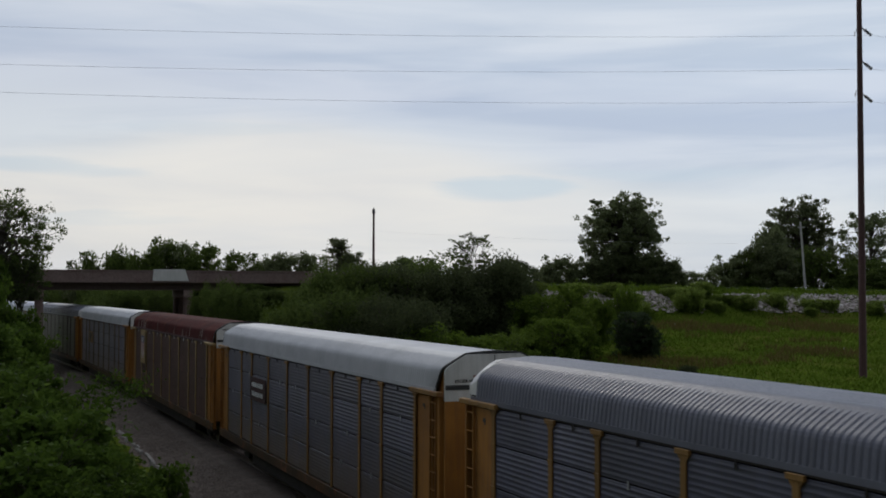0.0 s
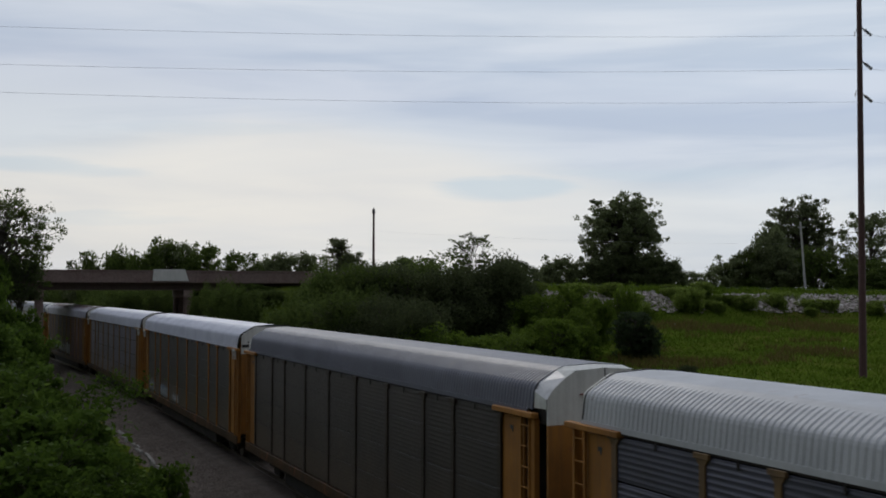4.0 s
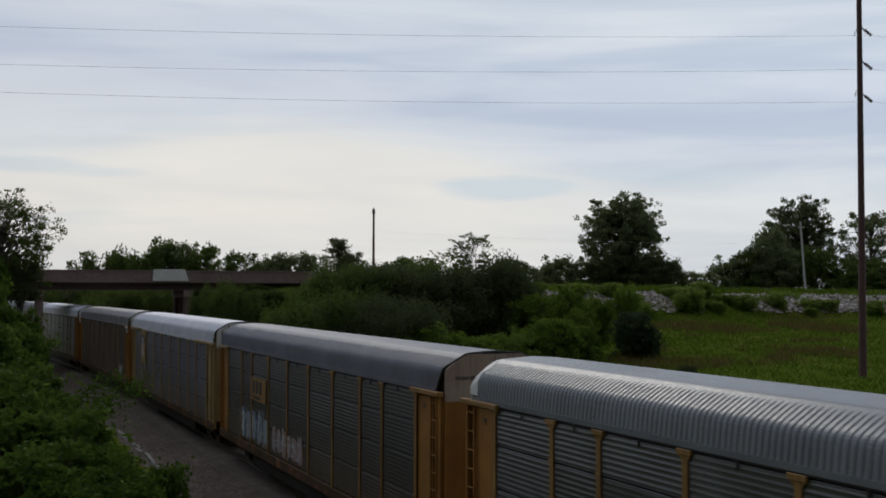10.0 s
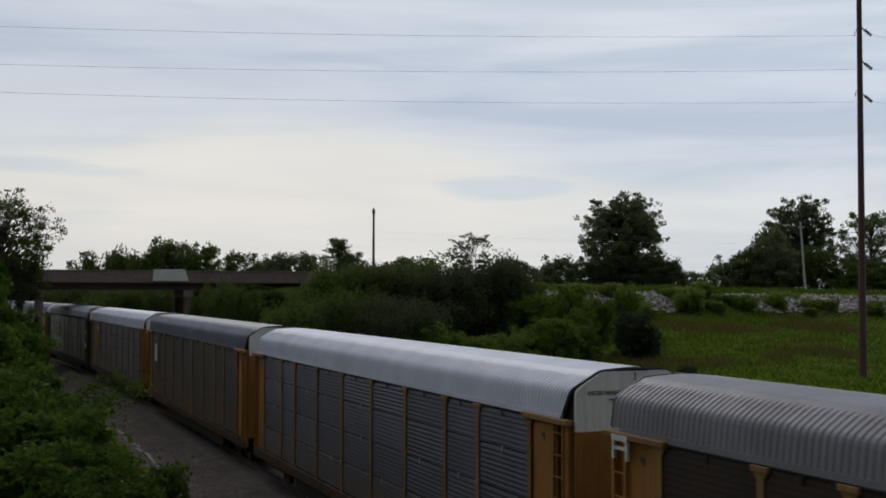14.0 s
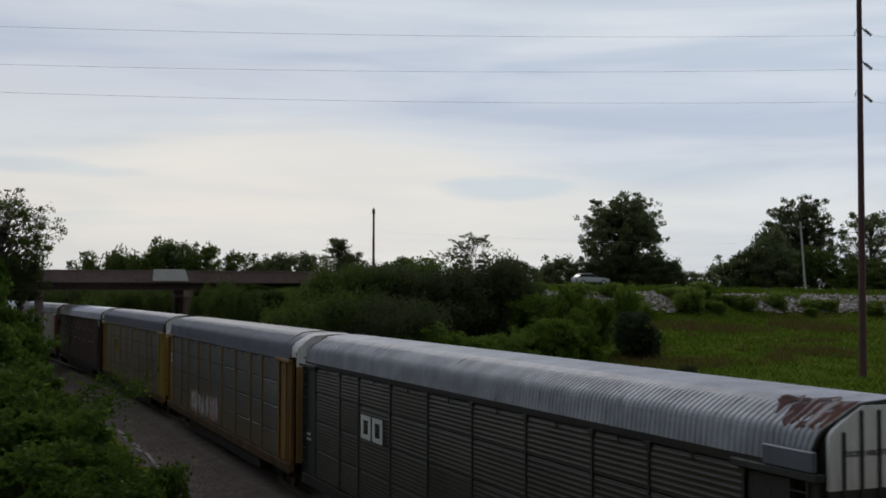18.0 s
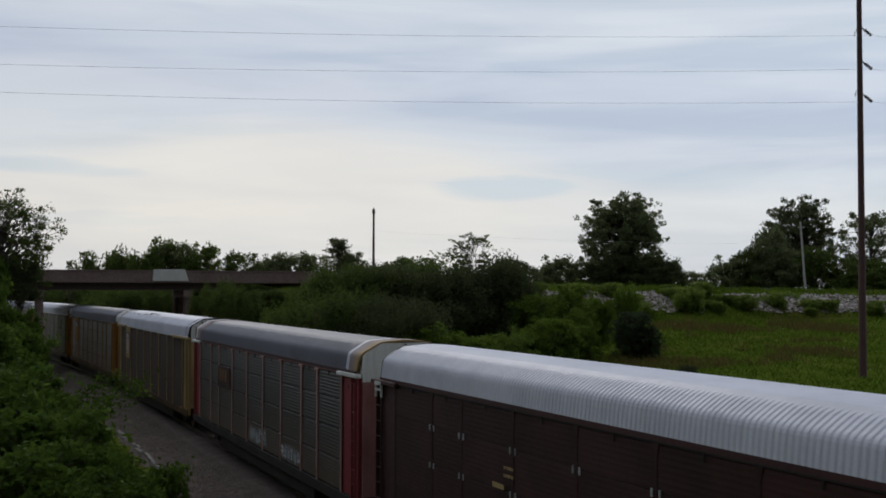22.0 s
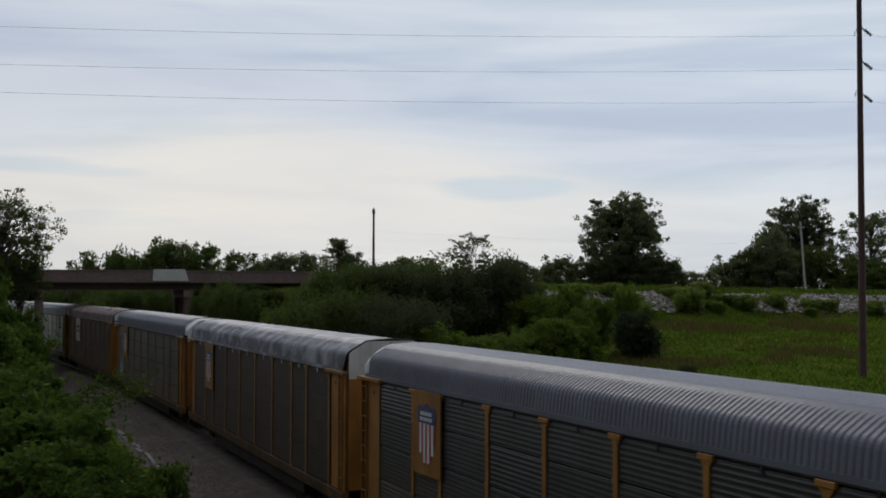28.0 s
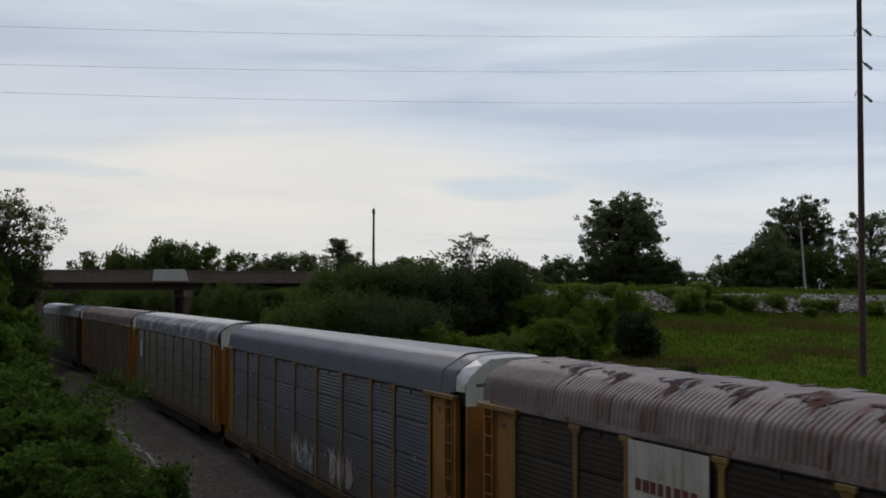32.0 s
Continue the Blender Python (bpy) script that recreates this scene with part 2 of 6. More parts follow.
def leaf_mat(name, dark, light, tipcol=None, thin=0.45):
    m, N, L, b = mat_new(name)
    ge = N.new("ShaderNodeNewGeometry")
    oi = N.new("ShaderNodeObjectInfo")
    tc = N.new("ShaderNodeTexCoord")
    f = N.new("ShaderNodeMath")
    f.operation = 'MULTIPLY_ADD'
    L.new(ge.outputs["Random Per Island"], f.inputs[0])
    f.inputs[1].default_value = 0.6
    big = noise_node(N, L, tc.outputs["Object"], 0.45, 3)
    sc = N.new("ShaderNodeMath")
    sc.operation = 'MULTIPLY'
    sc.inputs[1].default_value = 0.5
    L.new(big, sc.inputs[0])
    L.new(sc.outputs[0], f.inputs[2])
    stops = [(0.15, dark), (0.75, light)]
    if tipcol:
        stops.append((0.97, tipcol))
    c = ramp_node(N, L, f.outputs[0], stops)
    hs = N.new("ShaderNodeHueSaturation")
    mr = N.new("ShaderNodeMapRange")
    mr.inputs["To Min"].default_value, mr.inputs["To Max"].default_value = 0.8, 1.2
    L.new(oi.outputs["Random"], mr.inputs["Value"])
    L.new(mr.outputs[0], hs.inputs["Value"])
    L.new(c, hs.inputs["Color"])
    L.new(hs.outputs[0], b.inputs["Base Color"])
    b.inputs["Roughness"].default_value = 0.7
    b.inputs["Specular IOR Level"].default_value = 0.05 if thin > 0.3 else 0.0
    tr = N.new("ShaderNodeBsdfTranslucent")
    L.new(hs.outputs[0], tr.inputs["Color"])
    ms = N.new("ShaderNodeMixShader")
    ms.inputs[0].default_value = thin
    L.new(b.outputs[0], ms.inputs[1])
    L.new(tr.outputs[0], ms.inputs[2])
    L.new(ms.outputs[0], N["Material Output"].inputs["Surface"])
    return m


M_BARK = ground_like("bark", [(0.05, 0.04, 0.03), (0.1, 0.085, 0.07)], 3.0, bump=0.6, bscale=14)
M_LEAF_DARK = leaf_mat("leaves_dark", (0.044, 0.055, 0.025), (0.080, 0.095, 0.040))
M_LEAF_TREE = leaf_mat("leaves_tall_tree", (0.085, 0.100, 0.050), (0.165, 0.19, 0.090))
M_LEAF_MID = leaf_mat("leaves_mid", (0.052, 0.076, 0.020), (0.104, 0.140, 0.034))
M_LEAF_LIGHT = leaf_mat("leaves_light", (0.060, 0.094, 0.014), (0.124, 0.178, 0.026))
M_LEAF_CEDAR = leaf_mat("leaves_cedar", (0.030, 0.042, 0.022), (0.050, 0.070, 0.032))
M_LEAF_BANK = leaf_mat("leaves_bank", (0.034, 0.058, 0.010), (0.075, 0.120, 0.018), (0.19, 0.27, 0.055))
M_GRASS = leaf_mat("grass_blades", (0.060, 0.100, 0.012), (0.130, 0.190, 0.024), thin=0.12)
M_LEAF_WEED = leaf_mat("leaves_weeds", (0.10, 0.14, 0.028), (0.19, 0.25, 0.05), (0.22, 0.25, 0.08))
M_LITTER = leaf_mat("brown_litter", (0.065, 0.040, 0.028), (0.135, 0.080, 0.055), (0.19, 0.115, 0.075), thin=0.2)
M_GRASS_LUSH = leaf_mat("grass_lush", (0.085, 0.165, 0.014), (0.155, 0.265, 0.028), thin=0.10)
M_GRASS_DRY = leaf_mat("grass_dry", (0.11, 0.095, 0.032), (0.19, 0.145, 0.055), (0.25, 0.14, 0.075), thin=0.2)
M_FLOWER = leaf_mat("pale_flowers", (0.5, 0.52, 0.45), (0.75, 0.75, 0.68))
M_FIELD = ground_like("field_soil_and_grass", [(0.045, 0.07, 0.009), (0.085, 0.115, 0.015), (0.14, 0.11, 0.035)], 0.12, bump=0.5, bscale=3.0, spec=0.0)
M_BALLAST = ground_like("crushed_stone", [(0.066, 0.047, 0.038), (0.108, 0.08, 0.066), (0.155, 0.12, 0.102)], 1.2, bump=1.0, bscale=14)
M_STONE = ground_like("loose_stone", [(0.10, 0.077, 0.065), (0.20, 0.162, 0.14)], 4.0, bump=0.4, bscale=9)
M_RIPRAP = ground_like("riprap_stone", [(0.07, 0.055, 0.05), (0.34, 0.285, 0.265), (0.85, 0.77, 0.74)], 1.1, bump=0.5, bscale=5)
M_SLAB = ground_like("pale_slab_stone", [(0.16, 0.145, 0.135), (0.30, 0.28, 0.265), (0.42, 0.395, 0.375)], 1.5, bump=0.4, bscale=7)
M_CONC = ground_like("weathered_concrete", [(0.19, 0.122, 0.108), (0.265, 0.19, 0.17), (0.20, 0.122, 0.108)], 0.35, rough=0.9, bump=0.15, bscale=6)
M_GIRDER = ground_like("weathered_girder", [(0.13, 0.085, 0.075), (0.18, 0.13, 0.115)], 0.4, rough=0.8, bump=0.1, bscale=6)
M_ASPHALT = ground_like("asphalt", [(0.045, 0.045, 0.047), (0.06, 0.06, 0.06)], 0.5, bump=0.1, bscale=30)
M_POLE = ground_like("weathering_steel_pole", [(0.085, 0.043, 0.045), (0.12, 0.06, 0.058)], 0.6, rough=0.75, bump=0.05, bscale=8)
M_WOODPOLE = ground_like("grey_pole_wood", [(0.42, 0.40, 0.36), (0.55, 0.53, 0.49)], 0.8, bump=0.2, bscale=9)
M_RAIL = metal_mat("rail_steel", (0.2, 0.17, 0.15), (0.13, 0.09, 0.07), rough=0.4, metallic=0.8)
M_TIE = ground_like("tie_timber", [(0.05, 0.04, 0.033), (0.09, 0.075, 0.06)], 2.0, bscale=12)
M_BLACK = metal_mat("black_running_gear", (0.020, 0.0175, 0.0165), (0.034, 0.027, 0.024), rough=0.75, spec=0.2)
M_WIRE = metal_mat("conductor_wire", (0.80, 0.78, 0.90), (0.74, 0.72, 0.84), rough=0.5)
M_INSUL = metal_mat("dark_insulator", (0.03, 0.03, 0.035), (0.045, 0.04, 0.045), rough=0.3)
M_SIGN = metal_mat("faded_white_board", (0.84, 0.81, 0.77), (0.74, 0.72, 0.68), rough=0.7, streak=0.15)

# ---- line of the track ----
TRACK_C = (0.3461, -1.8936, 0.36417)
DS = 1.0
SS = np.arange(-900.0, 1101.0, DS)


def lay_track():
    u = np.clip(SS, -40, 150)
    k = (TRACK_C[0] + TRACK_C[1] * u / 100 + TRACK_C[2] * (u / 100) ** 2) / 1000
    k = np.where((SS < -40) | (SS > 210), 0.0, k)
    th = np.concatenate([[0], np.cumsum((k[1:] + k[:-1]) / 2 * DS)])
    th += -0.401711 - np.interp(0, SS, th)
    dx, dy = np.sin(th), np.cos(th)
    x = np.concatenate([[0], np.cumsum((dx[1:] + dx[:-1]) / 2 * DS)])
    y = np.concatenate([[0], np.cumsum((dy[1:] + dy[:-1]) / 2 * DS)])
    return x - np.interp(0, SS, x) + 6.3828, y - np.interp(0, SS, y) + 18.1296, th


TX, TY, TH = lay_track()


def on_track(s, side=0.0, z=0.0):
    """A point s metres along the track; side: metres to the camera's side."""
    x, y, t = np.interp(s, SS, TX), np.interp(s, SS, TY), np.interp(s, SS, TH)
    return Vector((x - math.cos(t) * side, y + math.sin(t) * side, z))


def sstep(a, b, v):
    t = np.clip((v - a) / (b - a), 0, 1)
    return t * t * (3 - 2 * t)


def lateral(x, y):
    """Signed distance from the track: positive on the field's side."""
    x, y = np.atleast_1d(np.asarray(x, float)), np.atleast_1d(np.asarray(y, float))
    best = np.full(x.shape, 1e9)
    out = np.zeros(x.shape)
    for i in range(0, len(SS), 12):
        dx, dy = x - TX[i], y - TY[i]
        d = dx * dx + dy * dy
        m = d < best
        best[m] = d[m]
        out[m] = (dx * math.cos(TH[i]) - dy * math.sin(TH[i]))[m]
    return out


BED_Z = -0.85
ROAD_Z = 8.43


def road_fall(t):
    """How far the road lies below its height at the bridge, t metres along it."""
    return 0.75 * sstep(0, 70, t)


def road_w(x, y):
    """Distance from the road's near edge, positive towards the camera."""
    return (124.55 + 0.347 * x - y) * 0.9447


def ground_z(x, y):
    x, y = np.atleast_1d(np.asarray(x, float)), np.atleast_1d(np.asarray(y, float))
    lat = lateral(x, y)
    w = road_w(x, y)
    right = np.maximum(lat - 5, 0)
    ww = np.maximum(w - 9, 0)
    frac = np.where(w > 0, right / (right + ww + 1e-3), 1.0)
    field = BED_Z + (4.24 - BED_Z) * np.where(lat > 5, frac, 0) * sstep(5, 16, lat)
    c = -lat
    bank = BED_Z + (2.83 - BED_Z) * sstep(4.6, 11.0, c) + 1.36 * sstep(11, 30, c)
    near = np.hypot(x, y)
    bank = np.maximum(bank, np.where(c > 6, 6.05 - 6.05 * sstep(5.0, 12.0, near), BED_Z))
    z = np.where(lat > 0, field, bank)
    # the road's bank, open where the line goes under it
    emb = np.where(w > -2.5, 1 - np.clip((w + 2.5) / 11.0, 0, 1) ** 1.6, np.clip(1 - (-w - 12) / 14, 0, 1))
    gap = np.where(lat > 0, sstep(10.5, 19, lat), sstep(6.0, 13, c))
    base = np.where((w < 0) & (lat > 0), 4.24 * gap + BED_Z * (1 - gap), z)
    far = np.where(w < -12, 5.88, 0)
    base = np.where(w < -12, np.where(np.abs(lat) < 9, BED_Z, BED_Z + (far - BED_Z) * sstep(9, 22, np.abs(lat))), base)
    crest = ROAD_Z - 0.06 - road_fall(0.9447 * x + 0.3278 * (y - 124.55))
    z = base + (np.maximum(crest, base) - base) * emb * gap
    return z


def gz(x, y):
    return float(ground_z(x, y)[0])


# ---- mesh helpers ----


def mesh_of(name, verts, faces, mat=None, smooth=False):
    me = bpy.data.meshes.new(name)
    me.from_pydata([tuple(map(float, v)) for v in verts], [], [tuple(map(int, f)) for f in faces])
    me.validate()
    if mat:
        me.materials.append(mat)
    if smooth:
        me.polygons.foreach_set("use_smooth", [True] * len(me.polygons))
    me.update()
    return me


def bm_box(bm, x0, x1, y0, y1, z0, z1, bev=0.0):
    r = bmesh.ops.create_cube(bm, size=1.0)
    vs = r["verts"]
    for v in vs:
        v.co = Vector(((x0 + x1) / 2 + v.co.x * (x1 - x0), (y0 + y1) / 2 + v.co.y * (y1 - y0), (z0 + z1) / 2 + v.co.z * (z1 - z0)))
    if bev:
        es = list({e for v in vs for e in v.link_edges})
        bmesh.ops.bevel(bm, geom=es, offset=bev, segments=1, affect='EDGES')
    return bm


def bm_cyl(bm, p0, p1, r0, r1=None, seg=10):
    p0, p1 = Vector(p0), Vector(p1)
    d = p1 - p0
    m = Matrix.Translation((p0 + p1) / 2) @ d.to_track_quat('Z', 'Y').to_matrix().to_4x4()
    bmesh.ops.create_cone(bm, cap_ends=True, segments=seg, radius1=r0, radius2=r0 if r1 is None else r1, depth=d.length, matrix=m)
    return bm


def bm_mesh(name, bm, mat=None, smooth=False):
    me = bpy.data.meshes.new(name)
    bm.to_mesh(me)
    bm.free()
    if mat:
        me.materials.append(mat)
    if smooth:
        me.polygons.foreach_set("use_smooth", [True] * len(me.polygons))
    return me


def boxes(name, lst, mat=None, bev=0.0):
    bm = bmesh.new()
    for b in lst:
        bm_box(bm, *b, bev=bev)
    return bm_mesh(name, bm, mat)


def put(name, me, parent, mat=None, loc=(0, 0, 0), label="", rot=None):
    """Link a mesh as one part under a thing or a part; the mesh may be shared, the material is the part's own."""
    ob = new(name, me)
    if mat is not None:
        if not me.materials:
            me.materials.append(None)
        ob.material_slots[0].link = 'OBJECT'
        ob.material_slots[0].material = mat
    if parent is not None:
        ob.parent = parent
    ob.location = loc
    if rot:
        ob.rotation_euler = rot
    if label:
        tagged(ob, label)
    if name in ("bar_block", "stripe_set", "mark", "lettering", "graffiti"):
        tagged(ob, kind="stuff")
    return ob


def part(name, bm, mat, parent, label=""):
    return put(name, bm_mesh(name, bm, mat), parent, None, label=label)

# ---- ground, road, track bed ----


def build_ground():
    def axis(lo, hi, step, far, n):
        mid = np.arange(lo, hi + step, step)
        g = np.geomspace(1, far, n)
        return np.concatenate([lo - g[::-1] * step, mid, mid[-1] + g * step])
    xs = axis(-90, 90, 1.6, 1500, 26)
    ys = axis(-12, 200, 1.6, 1700, 26)
    gx, gy = np.meshgrid(xs, ys)
    z = ground_z(gx.ravel(), gy.ravel())
    rr = np.random.RandomState(3)
    z = z + rr.uniform(-0.07, 0.07, z.shape) * (np.abs(lateral(gx.ravel(), gy.ravel())) > 6)
    v = np.stack([gx.ravel(), gy.ravel(), z], 1)
    nx, ny = len(xs), len(ys)
    i = np.arange(nx * ny).reshape(ny, nx)
    f = np.stack([i[:-1, :-1].ravel(), i[:-1, 1:].ravel(), i[1:, 1:].ravel(), i[1:, :-1].ravel()], 1)
    g = new("ground", mesh_of("ground", v, f, M_FIELD, True))
    tagged(g, "rough green grass field and banks", "ground", kind="structure")


def ribbon(name, s0, s1, step, prof, mat, label, cat):
    """A strip swept along the track; prof: (side, z) pairs."""
    ss = np.arange(s0, s1 + step, step)
    v, f = [], []
    for s in ss:
        for side, z in prof:
            v.append(on_track(s, side, z))
    n = len(prof)
    for a in range(len(ss) - 1):
        for b in range(n - 1):
            f.append((a * n + b, a * n + b + 1, (a + 1) * n + b + 1, (a + 1) * n + b))
    ob = new(name, mesh_of(name, v, f, mat))
    return tagged(ob, label, cat, kind="structure")


def build_track():
    ribbon("ballast_bed", -300, 500, 4.0, [(5.4, -0.95), (4.4, -0.73), (3.1, -0.63), (1.7, -0.19), (-1.7, -0.19), (-3.4, -0.66), (-4.8, -0.95)], M_BALLAST,
           "grey crushed stone ballast under the railway track", "ballast")
    for sd in (0.755, -0.755):
        ribbon("rail", -300, 500, 4.0, [(sd + 0.07, -0.17), (sd + 0.02, -0.15), (sd + 0.02, -0.04), (sd + 0.036, -0.03), (sd + 0.036, 0.0), (sd - 0.036, 0.0), (sd - 0.036, -0.03), (sd - 0.02, -0.04), (sd - 0.02, -0.15), (sd - 0.07, -0.17)],
               M_RAIL, "worn steel rail on timber ties", "rail")
    v, f = [], []
    for s in np.arange(-120, 330, 0.55):
        o = len(v)
        for a in (-0.115, 0.115):
            for sd in (-1.3, 1.3):
                for z in (-0.32, -0.172):
                    v.append(on_track(s + a, sd, z))
        f += [(o + a for a in q) for q in ((0, 1, 3, 2), (4, 6, 7, 5), (0, 4, 5, 1), (2, 3, 7, 6), (1, 5, 7, 3), (0, 2, 6, 4))]
    tagged(new("railway_ties", mesh_of("railway_ties", v, f, M_TIE)), "dark timber ties in the ballast", "ties", kind="stuff")


def stones(name, pts, smin, smax, mat, seed, flat=0.7):
    """Loose angular stones as one mesh."""
    r = np.random.RandomState(seed)
    base = np.array([(1, 0, 0), (-1, 0, 0), (0, 1, 0), (0, -1, 0), (0, 0, 1), (0, 0, -0.6)], float)
    tri = [(0, 2, 4), (2, 1, 4), (1, 3, 4), (3, 0, 4), (2, 0, 5), (1, 2, 5), (3, 1, 5), (0, 3, 5)]
    V, F = [], []
    for k, p in enumerate(pts):
        sc = r.uniform(smin, smax) * np.array([1, r.uniform(0.6, 1), flat * r.uniform(0.6, 1.1)])
        a = r.uniform(0, 6.28)
        q = base * r.uniform(0.7, 1.2, base.shape) * sc
        q = np.stack([q[:, 0] * math.cos(a) - q[:, 1] * math.sin(a), q[:, 0] * math.sin(a) + q[:, 1] * math.cos(a), q[:, 2]], 1)
        V.append(q + np.asarray(p))
        F += [(6 * k + x, 6 * k + y, 6 * k + z) for x, y, z in tri]
    return mesh_of(name, np.concatenate(V), F, mat)


def slab(seed):
    """A broken flat stone, longer than wide."""
    r = random.Random(seed)
    bm = bmesh.new()
    n = 9
    lo, hi = [], []
    for i in range(n):
        a = 6.28318 * i / n
        q = r.uniform(0.8, 1.15)
        lo.append(bm.verts.new((0.56 * q * math.cos(a), 0.10 * q * math.sin(a), -0.12)))
        hi.append(bm.verts.new((0.52 * q * math.cos(a), 0.085 * q * math.sin(a), 0.07 + r.uniform(-0.03, 0.05))))
    bm.faces.new(lo[::-1])
    top = bm.verts.new((0, 0, 0.10))
    for i in range(n):
        j = (i + 1) % n
        bm.faces.new((lo[i], lo[j], hi[j], hi[i]))
        bm.faces.new((hi[i], hi[j], top))
    return bm_mesh("edge_stone", bm, M_SLAB)


EDGE = [slab(90 + i) for i in range(6)]


def build_stones():
    r = np.random.RandomState(5)
    pts = []
    for _ in range(9000):
        s, sd = r.uniform(22, 105), r.uniform(1.9, 4.7)
        z = np.interp(sd, [1.7, 3.1, 4.4, 5.4], [-0.19, -0.63, -0.73, -0.95])
        p = on_track(s, sd, z + 0.01)
        pts.append(tuple(p))
    tagged(new("gravel", stones("gravel", pts, 0.03, 0.075, M_STONE, 6)), "loose grey gravel beside the track", "gravel", kind="stuff")
    # pale broken edging where the gravel meets the weeds
    for k, s in enumerate(np.linspace(41, 59, 15)):
        sd = 4.2 + 0.1 * math.sin(k * 1.7)
        p = on_track(s + r.uniform(-0.3, 0.3), sd, -0.69)
        ob = new("edge_stone", EDGE[k % len(EDGE)])
        ob.location = p
        ob.rotation_euler = (r.uniform(-0.12, 0.12), r.uniform(-0.1, 0.1), math.pi / 2 - float(np.interp(s, SS, TH)) + r.uniform(-0.12, 0.12))
        ob.scale = (r.uniform(0.8, 1.25), r.uniform(0.7, 1.2), r.uniform(0.7, 1.3))
        tagged(ob, "pale grey stone slab at the gravel's edge", "stone", group="edge stones")


def road_pt(t, w, z):
    """t metres along the road from its point nearest x=0, w metres towards the camera."""
    e = Vector((0.9447, 0.3278, 0))
    n = Vector((0.3278, -0.9447, 0))
    return Vector((0, 124.55, 0)) + e * t + n * w + Vector((0, 0, z))


RIPRAP_PATCHES = ((8.5, 14, 0.9), (16, 25.5, 1.0), (27, 33, 0.25), (34.5, 43, 0.85), (44, 66, 1.0))


def rocky(t, w):
    """How stony the road bank is at a place: patches with weeds between them."""
    on = max(amt * float(sstep(a - 1.5, a + 1, t) * (1 - sstep(b - 1, b + 1.5, t))) for a, b, amt in RIPRAP_PATCHES)
    return on * float(sstep(0.9, 2.0, w) * (1 - sstep(5.8, 7.4, w))) + 0.55 * noise.noise(Vector((t * 0.42, w * 0.55, 4)))


def build_road():
    v, f = [], []
    ts = np.arange(-520, 720, 10.0)
    for t in ts:
        for w, z in ((-2.2, ROAD_Z - 0.25), (-2.4, ROAD_Z + 0.02), (-6.2, ROAD_Z + 0.09), (-10.4, ROAD_Z + 0.02), (-10.6, ROAD_Z - 0.25)):
            v.append(road_pt(t, w, z - float(road_fall(t))))
    for a in range(len(ts) - 1):
        for b in range(4):
            f.append((a * 5 + b, a * 5 + b + 1, a * 5 + b + 6, a * 5 + b + 5))
    tagged(new("road", mesh_of("road", v, f, M_ASPHALT)), "grey asphalt road along the top of the bank", "road", kind="structure")
    r = np.random.RandomState(9)
    for k in range(420):
        t = r.uniform(7, 66)
        w = r.uniform(1.2, 7.0)
        p = road_pt(t, w, 0)
        if rocky(t, w) < 0.42:
            continue
        z = gz(p.x, p.y)
        ob = new("riprap_stone", RIPRAP[k % len(RIPRAP)])
        ob.location = (p.x, p.y, z + 0.06)
        ob.rotation_euler = (r.uniform(-0.3, 0.3) + 0.4, r.uniform(-0.3, 0.3), r.uniform(0, 6.28))
        sc = r.uniform(0.35, 0.95)
        ob.scale = (sc, sc, sc)
        tagged(ob, "pale broken rock on the road bank", "rock", group="riprap on the road bank")
    pts = []
    for k in range(5600):
        t, w = r.uniform(7, 67), r.uniform(1.1, 7.4)
        if rocky(t, w) + r.normal() * 0.12 < 0.42:
            continue
        p = road_pt(t, w, 0)
        pts.append((p.x, p.y, 0.0))
    a = np.array(pts)
    a[:, 2] = ground_z(a[:, 0], a[:, 1]) + 0.05
    tagged(new("riprap", stones("riprap", a, 0.12, 0.42, M_RIPRAP, 19, 0.6)), "smaller pale rocks filling the road bank", "rocks", kind="stuff")


RIPRAP = [stones("riprap_stone", [(0, 0, 0)], 0.45, 0.75, M_RIPRAP, 70 + i, 0.65) for i in range(8)]
build_ground()
build_track()
build_stones()
build_road()

# ---- bridge, poles, wires ----


def obox(bm, t0, t1, w0, w1, z0, z1, dz=0.0):
    """A box in the road's axes."""
    vs = [bm.verts.new(road_pt(t, w, z + dz)) for t in (t0, t1) for w in (w0, w1) for z in (z0, z1)]
    for q in ((0, 1, 3, 2), (4, 6, 7, 5), (0, 4, 5, 1), (2, 3, 7, 6), (1, 5, 7, 3), (0, 2, 6, 4)):
        bm.faces.new([vs[i] for i in q])
    bmesh.ops.recalc_face_normals(bm, faces=bm.faces[:])
    return bm


def pier_cap(t):
    """Cap beam set parallel to the railway below."""
    a = road_pt(t, -0.1, 0)
    d = Vector((-0.33, 0.944, 0))
    n = Vector((0.944, 0.33, 0))
    bm = bmesh.new()
    vs = [bm.verts.new(a + d * u + n * v + Vector((0, 0, z))) for u in (-0.2, 10.6) for v in (-0.45, 0.45) for z in (6.9, 7.615)]
    for q in ((0, 1, 3, 2), (4, 6, 7, 5), (0, 4, 5, 1), (2, 3, 7, 6), (1, 5, 7, 3), (0, 2, 6, 4)):
        bm.faces.new([vs[i] for i in q])
    bmesh.ops.recalc_face_normals(bm, faces=bm.faces[:])
    return bm


